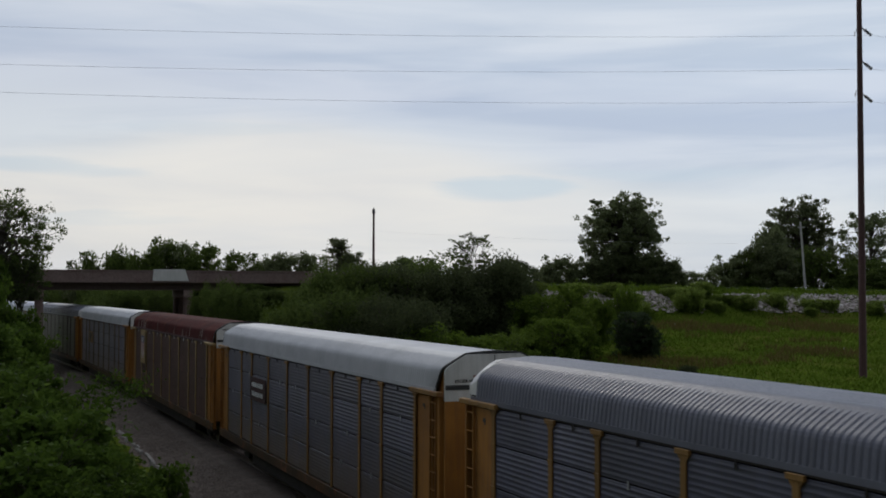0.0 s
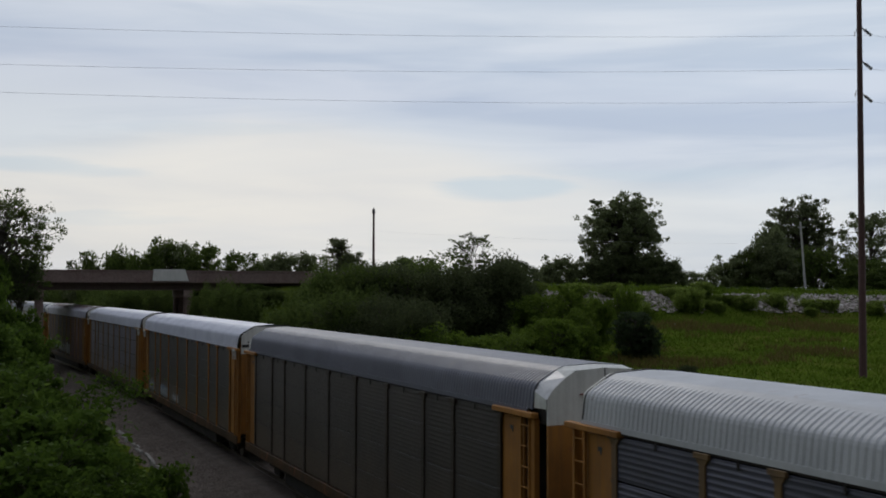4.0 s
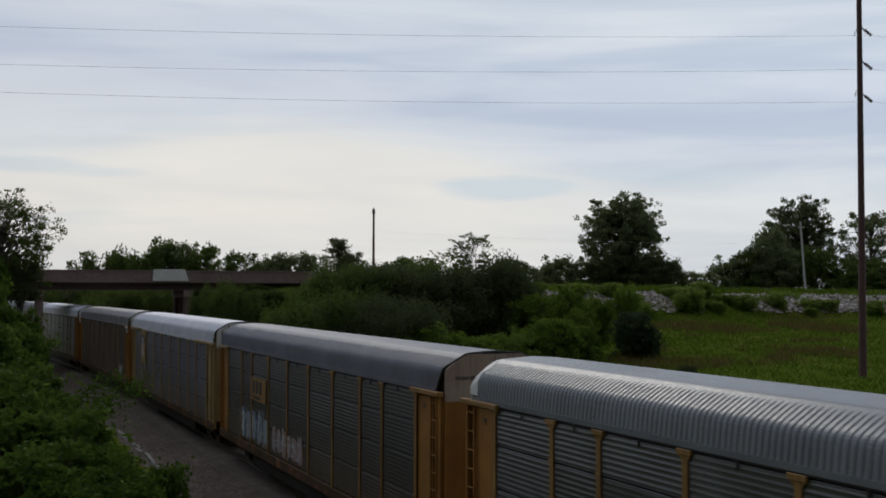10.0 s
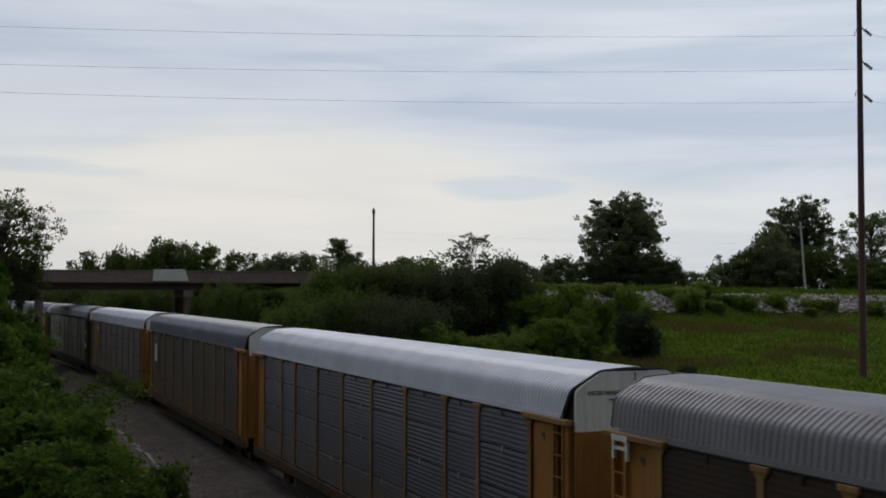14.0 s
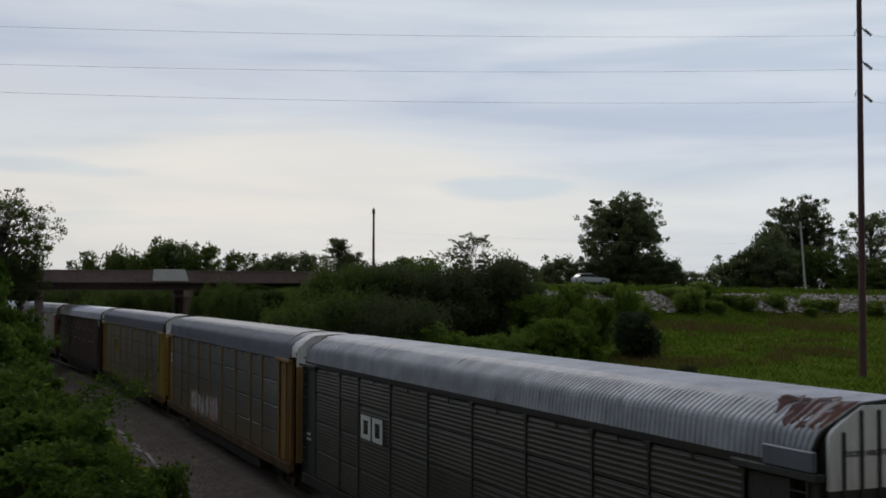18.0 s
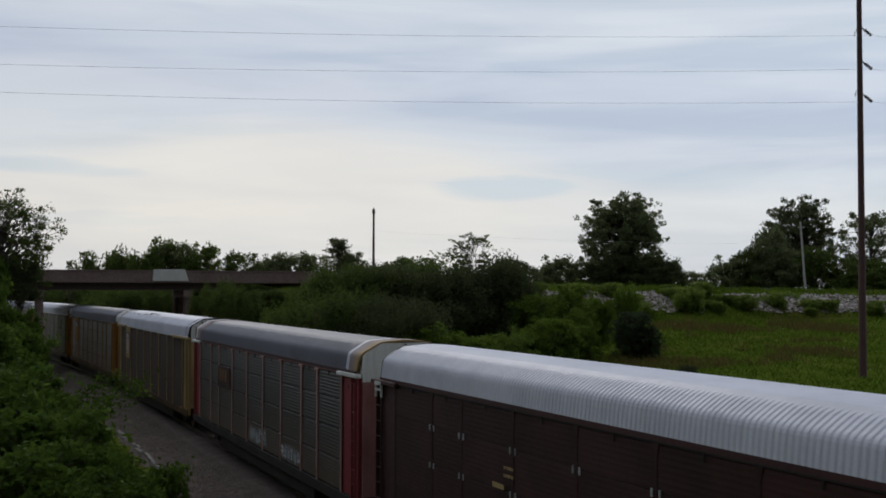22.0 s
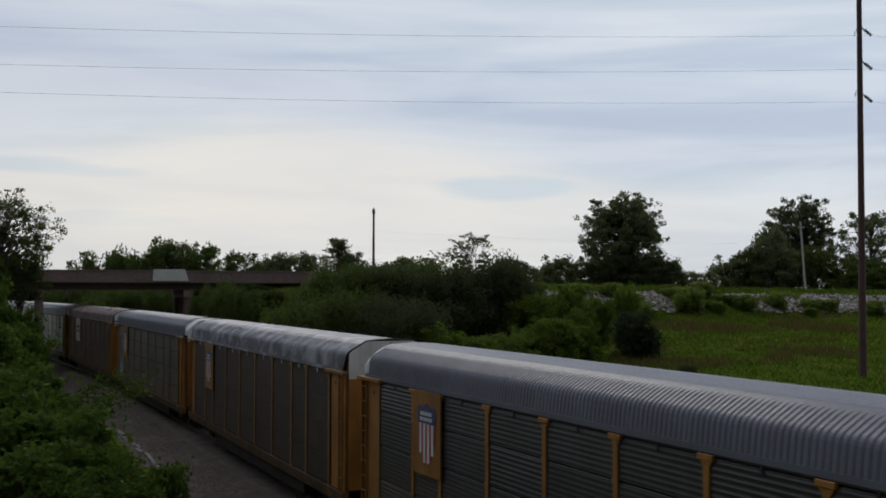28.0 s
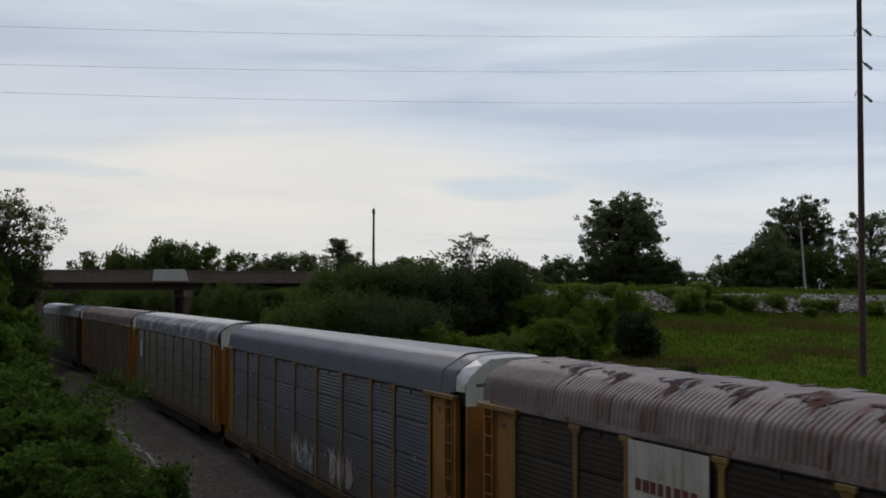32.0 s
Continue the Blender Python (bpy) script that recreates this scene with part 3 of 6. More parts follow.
def build_bridge():
    br = tagged(new("road_bridge"), "brown-grey concrete road bridge over the railway on column piers", "bridge")
    T0, T1 = -64.5, -11.1
    part("deck", obox(bmesh.new(), T0, T1, 0.35, -11.3, 8.39, 8.66), M_CONC, br)
    for w0, w1 in ((0.3, 0.02), (-11.0, -11.3)):
        wall = part("parapet", obox(bmesh.new(), T0, T1, w0, w1, 8.664, 9.52), M_CONC, br)
        part("coping", obox(bmesh.new(), T0, T1, w0 + 0.06, w1 - 0.06, 9.524, 9.635), M_CONC, wall)
    for w in (-0.8, -3.7, -7.0, -10.0):
        bm = obox(bmesh.new(), T0, T1, w + 0.2, w - 0.2, 7.73, 8.386)
        obox(bm, T0, T1, w + 0.42, w - 0.42, 7.62, 7.728)
        part("girder", bm, M_GIRDER, br)
    for t in (-41.6, -27.35, -17.1):
        pier = part("pier_cap", pier_cap(t), M_CONC, br)
        for k in (0.0, 4.8, 9.4):
            c = road_pt(t, -0.6, 0) + Vector((-0.33, 0.944, 0)) * k
            g = gz(c.x, c.y) - 0.4
            bm = bmesh.new()
            bm_cyl(bm, (c.x, c.y, g), (c.x, c.y, 6.898), 0.42, seg=14)
            part("column", bm, M_CONC, pier)
    # board on the parapet's face
    sg = tagged(new("sign_board"), "faded white board fixed on the bridge parapet", "sign")
    bm = bmesh.new()
    c0 = [(-30.9, 8.57), (-27.35, 8.57), (-27.7, 9.73), (-30.8, 9.73)]
    front = [bm.verts.new(road_pt(t, 0.46, z)) for t, z in c0]
    back = [bm.verts.new(road_pt(t, 0.38, z)) for t, z in c0]
    bm.faces.new(front)
    bm.faces.new(back[::-1])
    for i in range(4):
        bm.faces.new((front[i], back[i], back[(i + 1) % 4], front[(i + 1) % 4]))
    bmesh.ops.recalc_face_normals(bm, faces=bm.faces[:])
    part("panel", bm, M_SIGN, sg)
    bm = bmesh.new()
    for t in (-30.2, -28.0):
        obox(bm, t - 0.05, t + 0.05, 0.378, 0.2, 8.7, 9.6)
    part("bracket", bm, M_GIRDER, sg)


def tube(bm, pts, r, seg=5):
    rings = []
    for i, p in enumerate(pts):
        d = (Vector(pts[min(i + 1, len(pts) - 1)]) - Vector(pts[max(i - 1, 0)])).normalized()
        a = d.orthogonal().normalized()
        b = d.cross(a)
        rr = r(i / (len(pts) - 1)) if callable(r) else r
        rings.append([bm.verts.new(Vector(p) + (a * math.cos(6.28318 * k / seg) + b * math.sin(6.28318 * k / seg)) * rr) for k in range(seg)])
    for q, w in zip(rings, rings[1:]):
        best = min(range(seg), key=lambda o: (w[o].co - q[0].co).length)
        for k in range(seg):
            bm.faces.new((q[k], q[(k + 1) % seg], w[(k + 1 + best) % seg], w[(k + best) % seg]))
    return bm


POLE = Vector((29.41, 79.95, 0))
WIRES = ((25.78, 23.36), (23.38, 21.1), (21.06, 19.64))


def build_poles():
    base = gz(POLE.x, POLE.y)
    po = tagged(new("power_pole"), "tall rust-brown transmission pole standing in the grass field", "pole")
    po.location = (POLE.x, POLE.y, base)
    part("shaft", tube(bmesh.new(), [(0, 0, -0.5 + 34.5 * k / 8) for k in range(9)], lambda u: 0.27 - 0.12 * u, 12), M_POLE, po)
    far = Vector((-47.2, 63.8, 0))
    nxt = Vector((108.6, 97.1, 0))
    for za, zb in WIRES:
        h = za - base
        bm = bmesh.new()
        a0, a1 = Vector((-0.02, 0, h + 0.70)), Vector((0.81, 0, h + 0.02))
        for k in range(7):
            p = a0.lerp(a1, 0.45 + 0.09 * k)
            q = a0.lerp(a1, 0.45 + 0.09 * k + 0.045)
            bm_cyl(bm, p, q, 0.13, seg=8)
        bm_cyl(bm, a0, a1, 0.05, seg=6)
        part("insulator", bm, M_INSUL, po)
    for h in (24.2, 19.9):
        part("step_bracket", tube(bmesh.new(), [(-0.1, 0, h + 0.5), (-0.32, 0, h + 0.2), (-0.34, 0, h - 0.1)], 0.03, 4), M_POLE, po)
    for za, zb in WIRES:
        for end, ze, sag in ((far, zb, 0.6), (nxt, za - 0.5, 0.9)):
            a = Vector((POLE.x + 0.7, POLE.y, za))
            b = Vector((end.x, end.y, ze))
            pts = []
            for k in range(25):
                u = k / 24
                p = a.lerp(b, u)
                p.z -= 4 * sag * u * (1 - u)
                pts.append(p)
            w = new("power_line", bm_mesh("power_line", tube(bmesh.new(), pts, 0.0095, 4), M_WIRE))
            tagged(w, "thin grey overhead power line sagging from the tall pole", "wire", group="transmission lines")
    # small poles along the road
    lp = tagged(new("lamp_pole"), "slim grey pole with a small lamp head by the road", "pole")
    x, y = -8.26, 135.4
    b = gz(x, y)
    lp.location = (x, y, b)
    top = EYE_Z + (513 - 376) * y / FOCAL - b
    part("shaft", tube(bmesh.new(), [(0, 0, -0.3), (0, 0, top * 0.5), (0, 0, top)], lambda u: 0.17 - 0.05 * u, 8), M_POLE, lp)
    bm = bmesh.new()
    bm_cyl(bm, (0, 0, top - 0.15), (0, 0, top + 0.35), 0.22, 0.16, 8)
    bm_cyl(bm, (0, 0, top + 0.35), (0, 0, top + 0.55), 0.08, 0.05, 8)
    part("lamp_head", bm, M_INSUL, lp)
    up = tagged(new("utility_pole"), "leaning pale wooden utility pole beside the road", "pole")
    x, y = 46.8, 147.1
    b = gz(x, y)
    up.location = (x, y, b)
    top = EYE_Z + (513 - 392) * y / FOCAL - b
    part("shaft", tube(bmesh.new(), [(0, 0, -0.3), (-0.31, 0, top * 0.5), (-0.59, 0, top)], lambda u: 0.17 - 0.05 * u, 8), M_WOODPOLE, up)
    bm = bmesh.new()
    bm_box(bm, -0.95, -0.05, -0.12, -0.05, top - 0.75, top - 0.6)
    part("crossarm", bm, M_WOODPOLE, up)
    for z0, z1 in ((14.7, 13.8),):
        pts = []
        for k in range(17):
            u = k / 16
            p = Vector((-8.26, 135.4, z0)).lerp(Vector((46.4, 147.1, z1)), u)
            p.z -= 4 * 0.45 * u * (1 - u)
            pts.append(p)
        w = new("roadside_line", bm_mesh("roadside_line", tube(bmesh.new(), pts, 0.006, 4), M_WIRE))
        tagged(w, "faint thin overhead line between the roadside poles", "wire", group="roadside lines")


build_bridge()
build_poles()

# ---- plants ----


def leaf_quads(centers, size, r, aspect=0.55, up=0.0):
    """Diamond leaves, one at each centre, turned at random."""
    n = len(centers)
    a = r.normal(size=(n, 3))
    a[:, 2] += up
    a /= np.linalg.norm(a, axis=1)[:, None]
    b = np.cross(a, r.normal(size=(n, 3)))
    b /= np.linalg.norm(b, axis=1)[:, None] + 1e-9
    s = (size * r.uniform(0.6, 1.35, n))[:, None]
    c = np.asarray(centers)
    v = np.stack([c - a * s, c + b * s * aspect, c + a * s, c - b * s * aspect], 1).reshape(-1, 3)
    return v, np.arange(4 * n).reshape(n, 4)


def plant_mesh(name, h, rad, base, clumps, per, leaf, seed, shape="round", stems=1, trunk_r=0.2, spread=0.32, gaps=0.0, inner=0.2):
    """Trunk with limbs as one mesh and the leaves as another, standing at the origin."""
    r = np.random.RandomState(seed)
    bm = bmesh.new()
    tips = []
    for k in range(stems):
        lean = r.normal(size=2) * rad * (0.08 if stems == 1 else 0.35)
        topz = h * (0.82 if stems == 1 else r.uniform(0.6, 0.85))
        pts = [Vector((lean[0] * u ** 1.5 + r.normal() * 0.02 * h * u, lean[1] * u ** 1.5 + r.normal() * 0.02 * h * u, -0.3 + (topz + 0.3) * u)) for u in np.linspace(0, 1, 7)]
        tube(bm, pts, lambda u: trunk_r * (1 - 0.85 * u) / math.sqrt(stems), 7)
        nl = max(4, int(clumps / stems / 3))
        for j in range(nl):
            u = r.uniform(max(0.15, base * 0.8), 0.97)
            o = pts[0].lerp(pts[-1], u)
            zc = base * h + (h - base * h) * r.uniform(0, 1) ** 0.85
            f = (zc - base * h) / (h - base * h)
            if shape == "cone":
                w = rad * (1 - f) ** 0.8
            elif shape == "fan":
                w = rad * (0.45 + 0.55 * f) * math.sqrt(max(0.05, 1 - max(0, f - 0.75) ** 2 * 12))
            else:
                w = rad * math.sqrt(max(0.06, 1 - (1.7 * f - 0.75) ** 2)) if f > 0.44 else rad * (0.72 + 0.28 * f / 0.44)
            an = r.uniform(0, 6.28318)
            q = r.uniform(inner, 1.0) ** 0.5 * r.uniform(0.88, 1.04)
            e = Vector((math.cos(an) * w * q + lean[0] * f, math.sin(an) * w * q + lean[1] * f, zc))
            if e.z < o.z - 0.2 * h:
                o = pts[0].lerp(pts[-1], max(0.1, e.z / h))
            mid = o.lerp(e, 0.5) + Vector((0, 0, 0.05 * h))
            tube(bm, [o, mid, e], lambda u_: trunk_r * 0.32 * (1 - 0.85 * u_) / math.sqrt(stems) + 0.01, 4)
            tips.append(e)
            for _ in range(2):
                d = Vector(np.clip(r.normal(size=3), -1.2, 1.2)) * rad * 0.17
                tips.append(e + d)
                tube(bm, [e.lerp(o, 0.2), e + d], lambda u_: trunk_r * 0.1 * (1 - 0.6 * u_) + 0.006, 3)
    cen = []
    for e in tips:
        if r.uniform() < gaps:
            continue
        m = int(per * r.uniform(0.5, 1.5))
        rr = rad * spread * r.uniform(0.6, 1.25)
        d = r.normal(size=(m, 3))
        d /= np.linalg.norm(d, axis=1)[:, None]
        d *= (r.uniform(0, 1, m) ** 0.5)[:, None] * rr
        d[:, 2] *= 0.75
        cen.append(np.array(e) + d)
    cen = np.concatenate(cen)
    cen = cen[cen[:, 2] > 0.05]
    v, f = leaf_quads(cen, leaf, r)
    return bm_mesh(name + "_trunk", bm, M_BARK, True), mesh_of(name + "_crown", v, f)


KINDS = {}


def kind(key, *a, **k):
    if key not in KINDS:
        KINDS[key] = plant_mesh(key, *a, **k)
    return KINDS[key]


def plant(name, cat, label, meshes, mat, x, y, z=None, scale=(1, 1, 1), turn=0.0, group=""):
    ob = tagged(new(name), label, cat, group)
    ob.location = (x, y, gz(x, y) - 0.05 if z is None else z)
    ob.rotation_euler = (0, 0, turn)
    ob.scale = scale
    put("trunk", meshes[0], ob)
    put("crown", meshes[1], ob, mat)
    return ob


def at_px(px, depth):
    return (px - 784) / FOCAL * depth * 0.981, depth * 0.981


def height_for(y, depth):
    return EYE_Z + (513 - y) * depth * 0.981 / FOCAL


def build_trees():
    # big trees beyond the road
    x, y = at_px(1102, 200)
    plant("broadleaf_tree", "tree", "large dark broad-crowned tree behind the road", kind("oak", 16.4, 7.3, 0.04, 900, 44, 0.20, 19, trunk_r=0.45, spread=0.10, gaps=0.08, inner=0.35), M_LEAF_TREE, x, y, 6.79)
    x, y = at_px(1412, 205)
    plant("broadleaf_tree", "tree", "tall dark tree with layered uneven crown behind the road", kind("oak_b", 16.0, 6.6, 0.12, 620, 46, 0.22, 12, trunk_r=0.4, spread=0.11, gaps=0.2, inner=0.3), M_LEAF_TREE, x, y, 6.79)
    x, y = at_px(1545, 190)
    plant("broadleaf_tree", "tree", "open-crowned tree at the roadside with sky showing through", kind("oak_c", 12.4, 7.0, 0.3, 230, 44, 0.22, 13, trunk_r=0.3, spread=0.13, gaps=0.4), M_LEAF_TREE, x, y, 6.79)
    # tree by the bridge on the near side
    x, y = at_px(-14, 98)
    plant("broadleaf_tree", "tree", "leafy tree with an open ragged crown beside the bridge", kind("elm", 12.9, 4.9, 0.42, 420, 40, 0.12, 14, trunk_r=0.26, spread=0.12, gaps=0.3), M_LEAF_MID, x, y, scale=(1, 1, 1.0))
    x, y = at_px(38, 97)
    plant("bank_tree", "tree", "slender dark tree with a low crown beside the bridge", kind("slender", height_for(462, 97) - gz(x, y), 2.26, (7.18 - gz(x, y)) / (height_for(462, 97) - gz(x, y)), 150, 40, 0.1, 61, trunk_r=0.08, spread=0.22, gaps=0.05), M_LEAF_DARK, x, y)
    # roadside trees and shrubs: bearing, depth, height mark, half width in metres, mesh key, material
    small = [
        (30, 232, 494, 4.6, "round", M_LEAF_DARK), (62, 240, 496, 4.6, "round_b", M_LEAF_DARK), (95, 236, 498, 4.2, "round", M_LEAF_DARK),
        (188, 165, 446, 3.6, "fan", M_LEAF_MID), (150, 170, 462, 2.6, "fan", M_LEAF_TREE), (222, 168, 455, 2.4, "fan", M_LEAF_MID),
        (268, 160, 430, 3.4, "round", M_LEAF_MID), (315, 162, 432, 3.6, "round_b", M_LEAF_TREE), (352, 160, 436, 2.6, "round", M_LEAF_MID),
        (425, 165, 448, 2.6, "fan", M_LEAF_MID), (470, 168, 456, 2.8, "round", M_LEAF_TREE), (510, 168, 452, 3.0, "round_b", M_LEAF_TREE), (552, 166, 450, 2.6, "fan", M_LEAF_TREE),
        (600, 128, 422, 2.1, "slim", M_LEAF_TREE), (632, 126, 446, 1.6, "slim", M_LEAF_TREE),
        (680, 130, 466, 2.4, "round", M_LEAF_TREE), (740, 132, 456, 2.8, "fan", M_LEAF_MID), (905, 140, 460, 2.5, "round_b", M_LEAF_CEDAR),
        (985, 190, 456, 3.6, "round", M_LEAF_TREE), (960, 195, 474, 2.8, "fan", M_LEAF_TREE), (1040, 192, 462, 3.2, "round_b", M_LEAF_TREE), (1105, 196, 446, 4.4, "round_b", M_LEAF_DARK), (1150, 193, 452, 4.0, "round", M_LEAF_DARK), (1068, 192, 452, 3.6, "round", M_LEAF_DARK), (1180, 195, 460, 3.2, "round", M_LEAF_TREE), (1228, 215, 482, 3.0, "round_b", M_LEAF_TREE),
        (1290, 190, 455, 3.8, "round", M_LEAF_TREE), (1330, 188, 446, 3.6, "round_b", M_LEAF_MID), (1356, 188, 402, 3.1, "round", M_LEAF_TREE), (1370, 186, 440, 3.6, "round", M_LEAF_TREE), (1445, 186, 440, 3.8, "round_b", M_LEAF_MID), (1500, 184, 452, 3.8, "round", M_LEAF_MID), (1560, 182, 458, 4.0, "round_b", M_LEAF_MID), (1545, 178, 480, 4.2, "round", M_LEAF_MID), (1585, 178, 470, 4.2, "round_b", M_LEAF_MID),
    ]
    defs = {
        "fan": (5.0, 2.5, 0.1, 150, 40, 0.13, 21, "fan", 3), "round": (5.0, 2.6, 0.05, 190, 45, 0.14, 22, "round", 2),
        "round_b": (5.0, 2.6, 0.04, 200, 45, 0.14, 23, "round", 2), "slim": (6.0, 2.0, 0.05, 170, 22, 0.14, 28, "cone", 2)}
    rr = np.random.RandomState(77)
    for px, d, row, hw, key, mat in small:
        hh, rad, base, cl, per, leaf, seed, shape, stems = defs[key]
        ms = kind(key, hh, rad, base, cl, per, leaf, seed, shape=shape, stems=stems, trunk_r=0.12, spread=0.24, gaps=0.08)
        x, y = at_px(px, d)
        g = gz(x, y)
        if d > 150:
            g = min(g, 5.88)
        top = height_for(row, d)
        k = (top - g) / (hh * 1.06)
        plant("roadside_tree", "tree", "dark green young tree on the road bank", ms, mat, x, y, g - 0.05, (1.13 * hw / rad, 1.13 * hw / rad, k), rr.uniform(0, 6.28), "roadside trees")
    # open-branched tree in the thicket
    x, y = at_px(828, 128)
    plant("thin_tree", "tree", "thin-leaved tree with bare twigs showing against the sky", kind("thin", 7.0, 2.3, 0.3, 150, 17, 0.13, 31, shape="round", stems=7, trunk_r=0.16, spread=0.15, gaps=0.15, inner=0.1), M_LEAF_MID, x, y, None, (1.2, 1.2, (height_for(412, 128) - gz(x, y)) / 7.2))
    # thicket between the line and the road
    bushes = [(566, 112, 500, 2.4), (590, 108, 488, 2.7), (618, 104, 480, 3.1), (650, 108, 474, 3.4), (700, 104, 478, 3.4), (745, 108, 470, 3.2), (790, 104, 480, 3.2), (835, 108, 474, 3.2), (880, 110, 467, 2.8), (908, 112, 467, 1.5),
              (540, 92, 535, 2.8), (600, 88, 530, 2.8), (660, 86, 535, 2.8), (720, 84, 532, 2.8), (780, 82, 585, 2.2), (840, 84, 596, 2.0), (890, 88, 594, 2.0),
              (460, 124, 512, 2.6), (432, 119, 522, 1.8), (478, 117, 520, 1.8), (452, 121, 516, 2.0), (410, 126, 514, 2.6), (388, 131, 503, 1.6), (396, 136, 500, 1.6), (360, 128, 516, 2.4), (240, 134, 515, 2.6), (200, 138, 514, 2.6), (174, 142, 514, 2.0), (290, 132, 516, 2.4), (168, 152, 511, 2.0), (128, 174, 507, 2.4), (112, 186, 506, 2.6),
              (395, 108, 512, 1.6), (432, 106, 514, 1.8), (366, 111, 513, 1.3), (1000, 100, 512, 1.9), (950, 104, 520, 2.0), (880, 92, 600, 1.8), (930, 92, 584, 1.6), (985, 90, 562, 1.9), (1035, 94, 552, 1.6), (1108, 108, 512, 1.3), (1062, 106, 528, 1.2), (830, 80, 620, 1.6)]
    for i, (px, d, row, hw) in enumerate(bushes):
        key = ("bush_a", "bush_b", "bush_c")[i % 3]
        hh, rad, base, cl, per, leaf, seed, shape, stems = (4.0, 2.5, 0.02, 220, 45, 0.12, 25, "round", 4) if key == "bush_c" else defs["round" if key == "bush_a" else "round_b"]
        cl, per, leaf = int(cl * 1.3), int(per * 2.1), 0.085
        light = px > 925 or px > 775 and d < 93
        if light:
            ms = kind(key + "_open", hh, rad, base, cl, int(per * 0.5), 0.12, seed + 40, shape="fan" if i % 2 else shape, stems=stems, trunk_r=0.1, spread=0.22, gaps=0.12)
        else:
            ms = kind(key, hh, rad, base, cl, per, leaf, seed, shape=shape, stems=stems, trunk_r=0.1, spread=0.34, gaps=0.04)
        x, y = at_px(px, d)
        g = gz(x, y)
        k = max(0.25, (height_for(row, d) - g) / (hh * 1.05))
        mat = M_LEAF_LIGHT if light else M_LEAF_MID if px < 640 or i % 5 == 0 else M_LEAF_DARK
        plant("thicket_bush", "bush", "dense dark green bush in the thicket by the line", ms, mat, x, y, None, (1.13 * hw / rad, 1.13 * hw / rad, k), rr.uniform(0, 6.28), "thicket")
    for px, d, row, hw in ((1120, 96, 548, 1.85), (1144, 95, 572, 1.3)):
        ms = kind("cedar", 4.0, 1.6, 0.01, 260, 60, 0.06, 27, shape="round", stems=1, trunk_r=0.1, spread=0.17)
        x, y = at_px(px, d)
        g = gz(x, y)
        plant("cedar_bush", "bush", "dense blackish-green cedar bush in the field", ms, M_LEAF_CEDAR, x, y, None, (hw / 1.42, hw / 1.42, (height_for(row, d) - g) / 4.1), rr.uniform(0, 6.28))
    x, y = at_px(1213, 84)
    plant("field_shrub", "bush", "small dark low shrub in the grass", KINDS["bush_c"], M_LEAF_DARK, x, y, None, (0.24, 0.24, 0.2), 1.0)
    # weeds on the road bank
    weed = kind("weed", 1.6, 1.5, 0.02, 150, 36, 0.10, 44, shape="fan", stems=6, trunk_r=0.03, spread=0.3, gaps=0.1)
    n = 0
    while n < 46:
        t, w = rr.uniform(6, 66), rr.uniform(1.6, 7.6)
        if rocky(t, w) > 0.45 and rr.uniform() < 0.93:
            continue
        p = road_pt(t, w, 0)
        k = rr.uniform(0.5, 1.15)
        plant("bank_shrub", "bush", "low green weedy shrub on the road bank", weed, M_LEAF_WEED, p.x, p.y, None, (k * rr.uniform(0.6, 1.3), k * rr.uniform(0.6, 1.3), k * rr.uniform(0.6, 1.25)), rr.uniform(0, 6.28), "road bank shrubs")
        n += 1
    # shrubs on the near bank
    near = [(22, 74, 552, 1.25), (-5, 70, 545, 1.2), (50, 80, 574, 0.8), (-24, 92, 470, 1.5), (-26, 78, 500, 1.3), (15, 62, 588, 1.6), (62, 66, 600, 0.8), (-30, 55, 585, 2.2), (64, 58, 690, 0.8), (90, 52, 722, 0.5), (28, 48, 655, 1.2), (54, 44, 708, 0.9), (-20, 40, 665, 1.9), (84, 36, 740, 1.5), (100, 42, 768, 0.8),
            (255, 38, 848, 0.55), (318, 36, 838, 0.35), (150, 38, 818, 0.8), (20, 30, 745, 1.9), (150, 32, 800, 1.3), (60, 27, 810, 1.5), (205, 30, 858, 0.9), (-40, 34, 690, 2.0), (120, 26, 850, 1.2), (262, 31, 874, 0.5)]
    for px, d, row, ex, ey in ((95, 50, 735, 285, 668), (120, 49, 742, 262, 690), (110, 51, 725, 225, 655), (130, 47, 760, 235, 715), (60, 62, 650, 108, 588), (250, 34, 880, 345, 822), (215, 34, 870, 318, 842)):
        x, y = at_px(px, d)
        tx, ty = at_px(ex, d)
        reach = Vector((tx - x, ty - y, height_for(ey, d) - height_for(row, d)))
        ob = tagged(new("leaning_branch"), "long leafy branch leaning out from the bank over the gravel", "branch", "branches over the gravel")
        ob.location = (x, y, gz(x, y) - 0.1)
        up = height_for(row, d) - gz(x, y) + 0.1
        cen = []
        for k in range(3):
            bm = bmesh.new()
            end = Vector((0, 0, up)) + reach * rr.uniform(0.7, 1.0) + Vector(rr.normal(size=3)) * 0.18
            pts = [Vector((rr.normal() * 0.1, rr.normal() * 0.1, 0)), Vector((0, 0, up * 0.8)) + reach * 0.12, Vector((0, 0, up)) + reach * 0.5 + Vector((0, 0, 0.12)), end]
            tube(bm, pts, lambda u: 0.022 - 0.015 * u, 4)
            put("stem", bm_mesh("stem", bm, M_BARK, True), ob)
            for a, b in zip(pts[1:], pts[2:]):
                for q in rr.uniform(0, 1, 9):
                    c = np.array(a.lerp(b, q)) + rr.normal(size=(6, 3)) * np.array((0.2, 0.2, 0.16))
                    cen.append(c)
        v, f = leaf_quads(np.concatenate(cen), 0.085, rr, 0.6)
